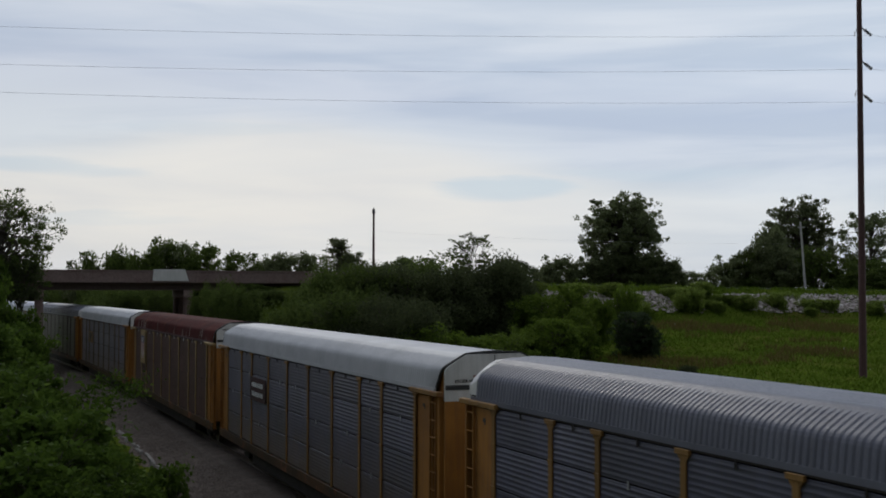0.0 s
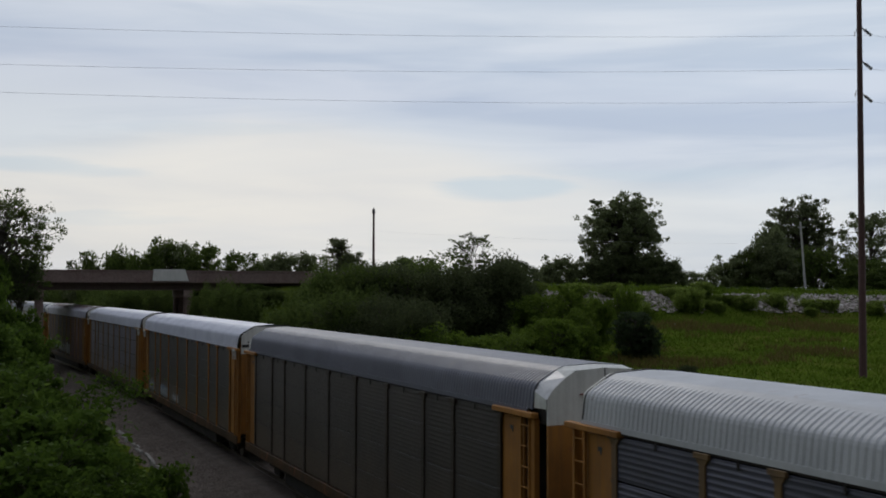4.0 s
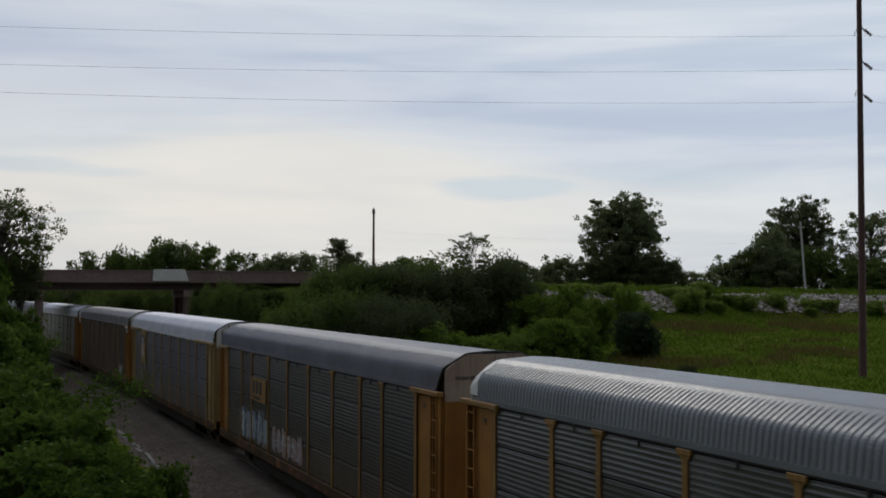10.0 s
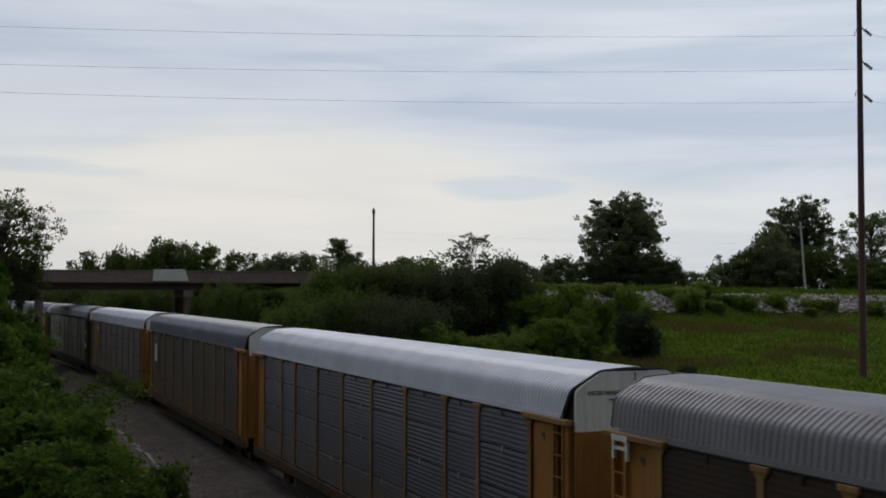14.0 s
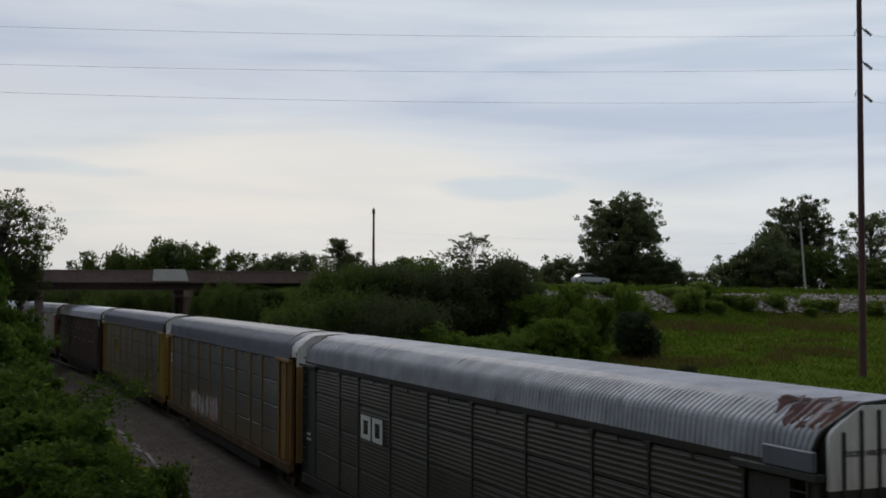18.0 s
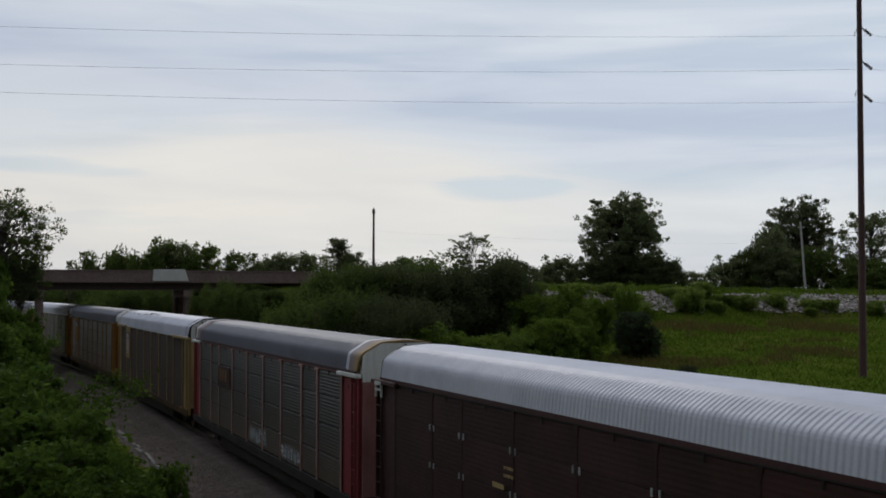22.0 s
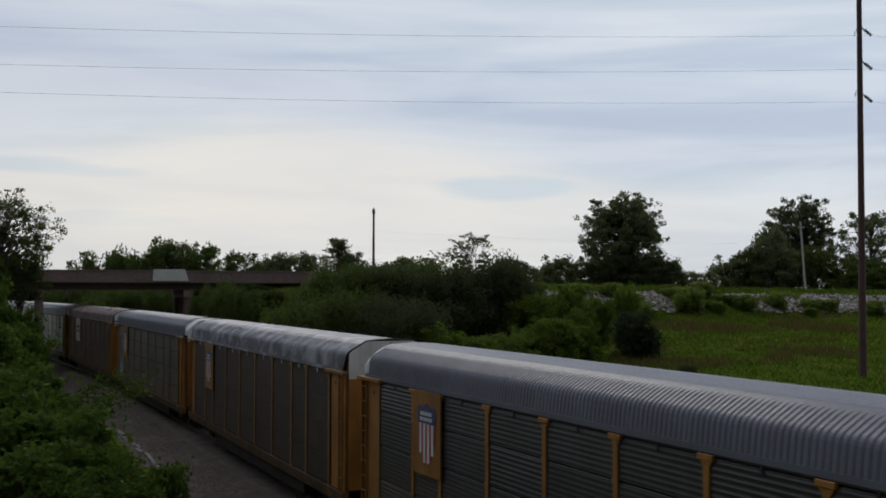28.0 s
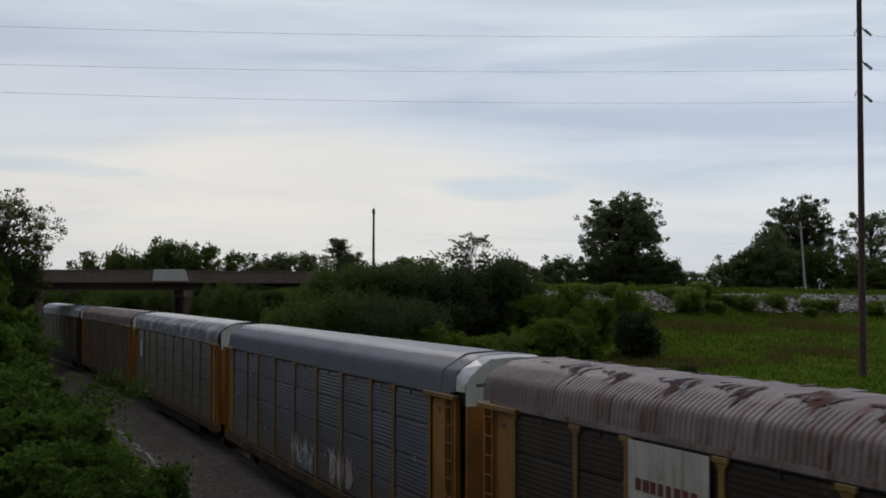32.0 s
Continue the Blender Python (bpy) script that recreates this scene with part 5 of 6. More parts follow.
ME["band_rust"] = plain_roof_band(26.45, 27.36, 0.03)
ME["band_wide"] = plain_roof_band(1.43, 2.1, 0.028)
ME["rust_patch"] = rust_patch_mesh(1.12, 2.7, 0.32, 0.80, 3)
for _i in range(4):
    ME["crown_rust", _i] = rust_patch_mesh(HALF - 0.6, HALF + 0.6, 0.50, 0.86, 20 + _i)
ME["edge_tear"] = rust_patch_mesh(27.2, 27.62, 0.25, 0.9, 5)
ME["small_tear"] = rust_patch_mesh(26.5, 26.75, 0.5, 0.8, 8)
ME["gusset"] = boxes("corner_sheet", [(-0.3, 0.85, -0.05, 0.03, 5.11, 5.42)], bev=0.02)
ME["scuff"] = boxes("scuff", [(-0.12, 0.12, -0.04, 0.04, -0.04, 0.008), (0.02, 0.08, -0.10, 0.06, -0.04, 0.006)])
ME["band_thin"] = plain_roof_band(1.05, 1.10, 0.03)
ME["joint"] = plain_roof_band(2.02, 2.07, 0.03)
for _i in range(9):
    _w = POSTS[_i + 1] - POSTS[_i] - 0.02
    for _j in range(4):
        ME["panel", _i, _j] = panel_mesh(_w, ROWS[_j + 1] - ROWS[_j] - 0.03, "side_panel")
        ME["faint_panel", _i, _j] = panel_mesh(_w, ROWS[_j + 1] - ROWS[_j] - 0.03, "side_panel", 0.62)
        ME["flat_panel", _i, _j] = panel_mesh(_w + 0.01, ROWS[_j + 1] - ROWS[_j] - 0.008, "side_panel", 0.36)
    ME["tall", _i] = panel_mesh(_w, 3.80, "side_panel")
ME["core"] = boxes("body_core", [(xd(27.7), xd(1.6), -1.40, 1.40, 1.074, 5.146)])
ME["underframe"] = boxes("underframe", [(xd(22.2), xd(6.4), -1.35, 1.35, 0.271, 0.831)], bev=0.04)
ME["latch"] = boxes("latch", [(-0.018, 0.018, -0.03, 0.0, -0.102, 0.057)], bev=0.004)
ME["loose_sheet"] = boxes("loose_sheet", [(-0.16, 0.16, -0.75, 0.62, 0, 0.014)])
ME["sill"] = boxes("side_sill", [(xd(28.0), xd(1.15), -0.06, 0.06, 0.837, 1.199)], bev=0.012)
ME["chord"] = boxes("top_chord", [(xd(27.7), xd(1.45), -0.03, 0.03, 5.061, 5.17)])
ME["lip"] = boxes("eave_strip", [(xd(27.7), xd(1.45), -0.02, 0.02, 5.027, 5.058)])
ME["end_panel"] = boxes("end_panel", [(-0.55, 0.55, -0.03, 0.03, 1.21, 4.931)], bev=0.008)
ME["corner"] = boxes("corner_post", [(-0.09, 0.09, -0.07, 0.07, 0.905, 4.976)], bev=0.015)
ME["beam"] = boxes("top_beam", [(-1.0, 1.0, -0.09, 0.09, 4.979, 5.101)], bev=0.015)
ME["beam_long"] = boxes("top_beam", [(-2.2, 2.2, -0.09, 0.09, 4.979, 5.123)], bev=0.015)
ME["clip"] = boxes("roof_clip", [(-0.03, 0.03, -0.02, 0.0, 4.886, 5.044)], bev=0.006)
ME["stripe"] = boxes("black_stripe", [(0.0, 0.01, -1.40, -0.52, 5.15, 5.275)])
ME["word"] = word_mesh("EXCESS HEIGHT CAR", 0.11)
ME["vbar"] = boxes("door_rib", [(0.0, 0.03, -0.024, 0.024, 3.4, 5.70)])
ME["vbar_mid"] = boxes("door_rib", [(0.0, 0.03, -0.024, 0.024, 3.4, 6.0)])
ME["crest"] = shield_meshes()
_bm = bmesh.new()
bm_cyl(_bm, (0, 0, 0), (0, -0.012, 0), 0.30, seg=24)
ME["disc"] = bm_mesh("round_emblem", _bm)
_bm = bmesh.new()
for _x, _z, _w, _h in ((-0.14, 0.02, 0.07, 0.26), (0.07, 0.02, 0.07, 0.26), (-0.14, -0.02, 0.28, 0.07), (-0.05, 0.13, 0.1, 0.06)):
    bm_box(_bm, _x, _x + _w, -0.018, -0.0125, _z - _h / 2, _z + _h / 2)
ME["disc_mark"] = bm_mesh("mark", _bm)
ME["plate_tall"] = boxes("name_plate", [(-0.92, 0.92, -0.02, 0.0, 0, 2.205)], bev=0.006)
ME["plate_wide"] = boxes("name_plate", [(-1.3, 1.3, -0.02, 0.0, 0, 0.961)], bev=0.006)
ME["plate_big"] = boxes("name_plate", [(-1.22, 1.22, -0.02, 0.0, 0, 2.092)], bev=0.006)
ME["bars_two"] = bars_mesh((0.66, 0.28), 1.9, 0.19, 8)
ME["bars_dark"] = bars_mesh((0.57,), 1.7, 0.52, 3, 4)
ME["bars_rule"] = bars_mesh((0.15,), 1.8, 0.10, 1, 5)
ME["bars_big"] = bars_mesh((1.42, 1.03), 1.95, 0.22, 8, 6)
ME["small_mark"] = bars_mesh((0.0, 0.18), 0.5, 0.07, 4, 8)
ME["hook"] = bars_mesh((0.0,), 0.9, 0.12, 1, 9)
_bm = bmesh.new()
for b_ in ((-1.02, -0.14, 0.62, 0.76), (-1.02, -0.80, 0.196, 0.616), (-0.36, -0.14, 0.196, 0.616), (-1.02, -0.14, 0.05, 0.192), (0.02, 0.9, 0.62, 0.76), (0.02, 0.24, 0.196, 0.616), (0.68, 0.9, 0.196, 0.616), (0.02, 0.9, 0.05, 0.192)):
    bm_box(_bm, b_[0], b_[1], -0.01, 0.0, b_[2], b_[3])
ME["white_emblem"] = bm_mesh("emblem", _bm)
ME["truck"], ME["wheelset"] = truck_meshes()
ME["coupler"] = boxes("coupler", [(xd(1.6), xd(0.0) - 0.02, -0.14, 0.14, 0.814, 1.131)], bev=0.03)
ME["coupler_rear"] = boxes("coupler", [(xd(28.58), xd(27.2), -0.14, 0.14, 0.814, 1.131)], bev=0.03)

R = {
    "white": metal_mat("roof_white", (0.615, 0.615, 0.70), (0.53, 0.53, 0.615), rough=0.48, spec=0.4, streak=0.10, vary=0.03),
    "dull": metal_mat("roof_dull_white", (0.50, 0.497, 0.52), (0.42, 0.417, 0.44), rough=0.5, spec=0.4, streak=0.14, vary=0.03, rust=0.02, rust_col=(0.16, 0.10, 0.08)),
    "pale": metal_mat("roof_worn_grey", (0.33, 0.335, 0.385), (0.22, 0.225, 0.26), big=1.3, patch=0.5, rough=0.5, spec=0.3, streak=0.12, vary=0.04, torn=(0.07, 0.07, 0.08), torn_at=0.64),
    "grey": metal_mat("roof_grey", (0.125, 0.126, 0.162), (0.098, 0.099, 0.130), rough=0.45, spec=0.38, streak=0.2, vary=0.05, rust=0.03, rust_col=(0.09, 0.08, 0.08), across=True),
    "steel": metal_mat("roof_bare_steel", (0.15, 0.16, 0.182), (0.118, 0.126, 0.145), rough=0.36, spec=0.6, streak=0.18, vary=0.04),
    "purple": metal_mat("roof_taupe", (0.205, 0.190, 0.212), (0.165, 0.152, 0.17), rough=0.5, spec=0.3, streak=0.2, vary=0.05),
    "rust": metal_mat("roof_rusty", (0.085, 0.019, 0.017), (0.058, 0.0145, 0.0135), rust=0.20, rust_col=(0.13, 0.05, 0.028), rough=0.8, spec=0.05, vary=0.04, torn=(0.40, 0.33, 0.30), torn_at=0.545, eaves_only=True, clustered=True),
    "white_rust": metal_mat("roof_grey_rusting", (0.34, 0.335, 0.385), (0.28, 0.27, 0.315), crown_only=True, rust=0.55, rust_col=(0.12, 0.05, 0.04), across=True, rough=0.55, spec=0.3, vary=0.04, torn=(0.085, 0.05, 0.045), torn_at=0.53),
    "tan_rust": metal_mat("roof_tan_rusting", (0.275, 0.215, 0.21), (0.195, 0.14, 0.133), rust=0.28, rust_col=(0.105, 0.042, 0.036), across=True, rough=0.6, spec=0.25, vary=0.04, torn=(0.10, 0.034, 0.030), torn_at=0.61),
    "mottled": metal_mat("roof_mottled", (0.115, 0.11, 0.128), (0.38, 0.375, 0.42), patch=0.57, rough=0.42, spec=0.4, streak=0.15, vary=0.04, big=1.1, torn=(0.14, 0.105, 0.10), torn_at=0.63),
}
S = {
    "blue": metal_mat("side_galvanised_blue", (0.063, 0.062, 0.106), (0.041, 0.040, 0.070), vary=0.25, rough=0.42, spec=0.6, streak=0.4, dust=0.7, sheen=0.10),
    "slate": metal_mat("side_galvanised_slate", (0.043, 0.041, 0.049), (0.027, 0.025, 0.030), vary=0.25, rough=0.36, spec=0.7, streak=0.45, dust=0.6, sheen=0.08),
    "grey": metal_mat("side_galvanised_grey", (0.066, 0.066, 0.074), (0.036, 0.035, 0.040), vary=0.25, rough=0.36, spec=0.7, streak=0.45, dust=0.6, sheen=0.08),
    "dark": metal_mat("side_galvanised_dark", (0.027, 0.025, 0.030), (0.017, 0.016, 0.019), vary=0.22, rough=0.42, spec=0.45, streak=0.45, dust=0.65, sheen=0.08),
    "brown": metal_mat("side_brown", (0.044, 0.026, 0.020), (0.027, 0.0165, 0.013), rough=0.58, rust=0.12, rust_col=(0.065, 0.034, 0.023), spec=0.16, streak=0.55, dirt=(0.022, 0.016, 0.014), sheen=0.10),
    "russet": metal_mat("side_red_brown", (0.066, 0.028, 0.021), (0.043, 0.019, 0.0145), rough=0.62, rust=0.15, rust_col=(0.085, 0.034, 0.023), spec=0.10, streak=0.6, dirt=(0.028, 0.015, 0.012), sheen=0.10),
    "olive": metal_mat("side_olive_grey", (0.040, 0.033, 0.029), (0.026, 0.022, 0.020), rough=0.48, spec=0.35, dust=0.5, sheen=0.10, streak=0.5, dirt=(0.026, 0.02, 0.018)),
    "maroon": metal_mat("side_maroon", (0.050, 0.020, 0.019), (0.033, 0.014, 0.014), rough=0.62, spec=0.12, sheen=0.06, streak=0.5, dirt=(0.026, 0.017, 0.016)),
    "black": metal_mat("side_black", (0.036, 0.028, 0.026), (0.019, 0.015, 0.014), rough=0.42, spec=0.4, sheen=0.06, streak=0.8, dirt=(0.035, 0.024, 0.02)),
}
P = {
    "ochre": metal_mat("paint_dull_ochre", (0.19, 0.115, 0.055), (0.13, 0.08, 0.045), rough=0.6, spec=0.2, streak=0.5, rust=0.2),
    "brown": metal_mat("paint_brown", (0.05, 0.034, 0.026), (0.035, 0.025, 0.02), rough=0.55, spec=0.3),
    "yellow": metal_mat("paint_yellow", (0.27, 0.145, 0.045), (0.21, 0.11, 0.035), rough=0.6, spec=0.2, streak=0.4, rust=0.14),
    "bright": metal_mat("paint_bright_yellow", (0.38, 0.25, 0.055), (0.31, 0.19, 0.045), rough=0.6, spec=0.2, streak=0.35, rust=0.12),
    "orange": metal_mat("paint_orange", (0.36, 0.155, 0.034), (0.25, 0.108, 0.027), rough=0.6, spec=0.2, streak=0.4, rust=0.1),
    "cream": metal_mat("paint_cream", (0.37, 0.255, 0.115), (0.30, 0.20, 0.09), rough=0.6, spec=0.2, streak=0.35, rust=0.1),
    "pink": metal_mat("paint_faded_red", (0.2888, 0.1292, 0.1216), (0.2280, 0.0912, 0.0836), rough=0.6, spec=0.255, streak=0.35, rust=0.1),
    "faded": metal_mat("paint_pale_pink", (0.38, 0.22, 0.20), (0.30, 0.16, 0.15), rough=0.6, spec=0.25, streak=0.35, rust=0.1),
    "red": metal_mat("paint_red", (0.2508, 0.0342, 0.0418), (0.1976, 0.0304, 0.0342), rough=0.6, spec=0.25, streak=0.3),
    "maroon": metal_mat("paint_maroon", (0.060, 0.019, 0.02), (0.045, 0.015, 0.016), rough=0.6, spec=0.25),
    "black": metal_mat("paint_black", (0.04, 0.038, 0.037), (0.03, 0.028, 0.027), rough=0.6, spec=0.25),
    "white": metal_mat("paint_white", (0.66, 0.65, 0.63), (0.56, 0.55, 0.53), rough=0.6, spec=0.25, streak=0.25, vary=0.04),
}
M_SILL = metal_mat("sill_dull_orange", (0.085, 0.042, 0.018), (0.045, 0.026, 0.014), rough=0.6, spec=0.2, streak=0.5, rust=0.25)
M_WORN = metal_mat("plate_worn_white", (0.49, 0.45, 0.42), (0.39, 0.35, 0.32), rough=0.65, spec=0.2, streak=0.6, rust=0.15)
M_OCHRE = metal_mat("rusty_ochre", (0.20, 0.10, 0.045), (0.12, 0.06, 0.03), rough=0.7, spec=0.2)
M_PEEL = metal_mat("peeling_rust", (0.085, 0.034, 0.024), (0.05, 0.016, 0.018), rough=0.8, spec=0.1, streak=0.3, rust=0.2, rust_col=(0.11, 0.045, 0.022), torn=(0.30, 0.28, 0.29), torn_at=0.52)
M_SHINY = metal_mat("bare_bright_metal", (0.62, 0.60, 0.61), (0.5, 0.48, 0.49), rough=0.4, metallic=0.25, streak=0.2)
M_TANDOOR = metal_mat("door_tan_weathered", (0.36, 0.29, 0.235), (0.28, 0.205, 0.16), rough=0.65, spec=0.2, streak=0.4, rust=0.12)
M_INK = metal_mat("ink_black", (0.02, 0.02, 0.02), (0.03, 0.03, 0.03), rough=0.6)
M_NAVY = metal_mat("crest_navy", (0.03, 0.035, 0.14), (0.035, 0.04, 0.12), rough=0.5)
M_CRIMSON = metal_mat("crest_red", (0.30, 0.03, 0.04), (0.24, 0.03, 0.04), rough=0.5)
M_WINE = metal_mat("plate_wine", (0.15, 0.03, 0.035), (0.12, 0.03, 0.03), rough=0.5, spec=0.2)
M_TAG_G = metal_mat("spray_grey", (0.13, 0.13, 0.14), (0.2, 0.2, 0.21), rough=0.6, spec=0.2)
M_TAG_W = metal_mat("spray_white", (0.52, 0.52, 0.53), (0.36, 0.36, 0.37), rough=0.6, spec=0.2)
M_TAG_B = metal_mat("spray_blue", (0.12, 0.2, 0.32), (0.3, 0.36, 0.42), rough=0.6)
M_TAG_P = metal_mat("spray_pink", (0.38, 0.2, 0.2), (0.3, 0.22, 0.2), rough=0.6)
M_TAG_C = metal_mat("spray_cream", (0.42, 0.38, 0.28), (0.3, 0.27, 0.2), rough=0.6)

ROOF_WORD = {"white": "white", "dull": "dull white", "pale": "worn pale grey", "grey": "grey", "purple": "taupe grey", "steel": "bare steel-grey", "rust": "rust-brown", "white_rust": "lavender-grey rust-stained", "tan_rust": "tan rust-stained", "mottled": "mottled grey and white"}
SIDE_WORD = {"slate": "slate-grey corrugated sides", "grey": "grey corrugated sides", "russet": "red-brown rusty sides", "blue": "blue-grey corrugated sides", "dark": "dark grey corrugated sides", "brown": "dark brown sides", "olive": "olive-grey sides", "maroon": "dark maroon sides", "black": "black-brown sides"}

# index, roof, side, posts, ends, plate, graffiti [(distance, width, height, material)], end style
CARS = [
    (-1, "grey", "blue", "yellow", "orange", None, [], "word"),
    (0, "dull", "blue", "yellow", "orange", "wine", [], "word stripe"),
    (1, "rust", "russet", "cream", "orange", "crest_cream", [], "word stripe"),
    (2, "dull", "blue", "ochre", "orange", "dark_mark", [], "plain"),
    (3, "grey", "olive", "brown", "orange", None, [], "band"),
    (4, "white", "dark", "orange", "orange", None, [(24.5, 2.2, 0.7, "W"), (20.5, 3.0, 0.7, "B"), (16.5, 2.0, 0.5, "W")], "word stripe"),
    (5, "white", "blue", "yellow", "orange", None, [], "word"),
    (6, "white_rust", "russet", "yellow", "orange", None, [(24.5, 2.4, 1.0, "W"), (20.6, 3.4, 0.9, "W"), (16.6, 3.6, 1.0, "W"), (12.4, 4.0, 1.1, "S")], "word stripe"),
    (7, "steel", "grey", "yellow", "orange", None, [], "word"),
    (8, "grey", "dark", "yellow", "orange", "dark_mark", [(21.4, 5.0, 1.3, "B"), (16.2, 4.4, 1.0, "P")], "word"),
    (9, "white", "blue", "cream", "cream", "crest_cream", [], "ribs"),
    (10, "purple", "brown", "yellow", "orange", None, [(4.5, 1.6, 0.9, "W")], "word"),
    (11, "white", "blue", "yellow", "orange", None, [], "word"),
    (12, "grey", "olive", "orange", "orange", "small_white", [], "plain"),
    (13, "white", "blue", "orange", "orange", "crest_orange_plain", [], "plain"),
    (14, "pale", "black", "black", "black", "emblem", [], "ribs word"),
    (15, "grey", "slate", "yellow", "yellow", None, [(19.0, 3.4, 1.15, "P"), (15.5, 3.0, 1.2, "P")], "word"),
    (16, "grey", "slate", "bright", "bright", "dark_mark", [], "plain"),
    (17, "white", "maroon", "maroon", "maroon", "maroon_marks", [], "word stripe"),
    (18, "grey", "dark", "faded", "red", "rust_plate", [(14.0, 3.0, 0.7, "W"), (9.0, 2.6, 0.6, "W")], "band cream"),
    (19, "white", "brown", "cream", "cream", "crest_cream", [], "ribs word"),
    (20, "grey", "slate", "orange", "orange", "crest_worn", [], "word"),
    (21, "white", "olive", "orange", "orange", None, [(26.0, 1.2, 0.7, "W"), (21.0, 3.5, 0.7, "P"), (17.0, 3.0, 0.8, "W")], "stripe"),
    (22, "grey", "dark", "orange", "orange", "crest_orange", [], "word"),
    (23, "mottled", "brown", "yellow", "orange", "crest_yellow", [], "plain"),
    (24, "grey", "slate", "yellow", "orange", "crest_orange", [(24.6, 1.9, 1.1, "B"), (14.5, 3.0, 0.8, "C")], "word"),
    (25, "tan_rust", "brown", "yellow", "orange", "white_big", [], "word stripe"),
    (26, "grey", "blue", "yellow", "orange", None, [(15.0, 3.0, 1.0, "W"), (10.5, 2.6, 1.1, "P")], "word"),
    (27, "mottled", "grey", "yellow", "orange", "small_white", [], "plain"),
    (28, "tan_rust", "brown", "orange", "orange", None, [], "plain"),
    (29, "pale", "brown", "maroon", "maroon", None, [], "plain"),
]


def name_plate(car, style, post_mat, ahead=0.0):
    y = -1.585
    if style.startswith("crest"):
        mat = P["orange" if style == "crest_worn" else style.split("_")[1]]
        pl = put("name_plate", ME["plate_tall"], car, mat, (xd(22.75 - ahead), y, 2.85))
        a, b, c, e = ME["crest"]
        small = style == "crest_orange_plain"
        wide, at = ((0.80, 1, 0.46), (0, -0.024, 1.63)) if small else ((1.32, 1, 1.05), (0, -0.024, 1.05))
        put("crest_field", a, pl, M_NAVY, at).scale = wide
        if style != "crest_worn":
            put("stripe_set", b, pl, P["white"] if small else M_CRIMSON, at, "white crest stripes" if small else "red crest stripes").scale = wide
            if not small:
                put("stripe_set", c, pl, P["white"], at, "white crest stripes").scale = wide
        put("bar_block", e, pl, P["white"], at).scale = wide
        return
    if style == "wine":
        pl = put("name_plate", ME["plate_wide"], car, S["maroon"], (xd(20.4), y, 3.11), "dark wine-red plate")
        put("bar_block", ME["bars_two"], pl, P["white"], (0, -0.024, 0))
    elif style == "dark_mark":
        pl = put("name_plate", ME["plate_wide"], car, P["yellow"] if post_mat != P["bright"] else P["bright"], (xd(20.4), y, 3.11), "yellow plate with dark marks")
        put("bar_block", ME["bars_dark"], pl, M_INK, (0, -0.024, 0))
        put("rule", ME["bars_rule"], pl, M_INK, (0, -0.024, 0))
    elif style == "white_big":
        pl = put("name_plate", ME["plate_big"], car, M_WORN, (xd(20.4), y, 2.92), "worn whitish plate with faded bars")
        put("bar_block", ME["bars_big"], pl, M_WINE, (0, -0.024, -0.1))
    elif style == "small_white":
        put("name_plate", ME["plate_wide"], car, P["white"], (xd(24.6), y + 0.02, 3.28), "small white plate").scale = (0.3, 1, 1.1)
    elif style == "rust_plate":
        pl = put("name_plate", ME["plate_wide"], car, S["maroon"], (xd(20.4), y, 3.167), "rusty plate")
        put("bar_block", ME["bars_dark"], pl, M_OCHRE, (0, -0.024, 0))
    elif style == "emblem":
        put("emblem", ME["white_emblem"], car, P["white"], (xd(20.3), y, 3.167), "white emblem")
        put("mark", ME["small_mark"], car, P["white"], (xd(2.2), y, 3.732))
        put("mark", ME["plate_wide"], car, P["white"], (xd(2.2), y, 2.488)).scale = (0.2, 1, 0.4)
        put("mark", ME["small_mark"], car, P["white"], (xd(27.0), y, 2.488))
    elif style == "maroon_marks":
        put("mark", ME["hook"], car, P["cream"], (xd(19.4), y, 3.28))
        put("mark", ME["small_mark"], car, P["cream"], (xd(19.0), y, 3.563))
        for d in POSTS[1:-1]:
            for z in (3.17, 4.15):
                for o in (-0.13, 0.13):
                    put("latch", ME["latch"], car, M_TAG_W, (xd(d + o), -1.50, z))


STRONG = {"blue": 0.35, "grey": 0.8, "slate": 0.45, "dark": 0.3, "black": 0.8}
CAPPED = (-1, 3, 7, 15, 20, 22, 24, 26)
LONG_ROOF = (4, 8, 9, 10, 13, 16, 25)
WIDE_GAP = (1, 7, 13, 14, 15, 18, 19, 20, 22, 24, 25)
WORD_Z = {1: 5.72, 8: 5.42, 11: 5.60, 13: 5.08, 15: 5.16, 16: 5.45, 18: 5.10, 20: 5.19, 22: 5.15, 24: 5.20, 25: 5.55}


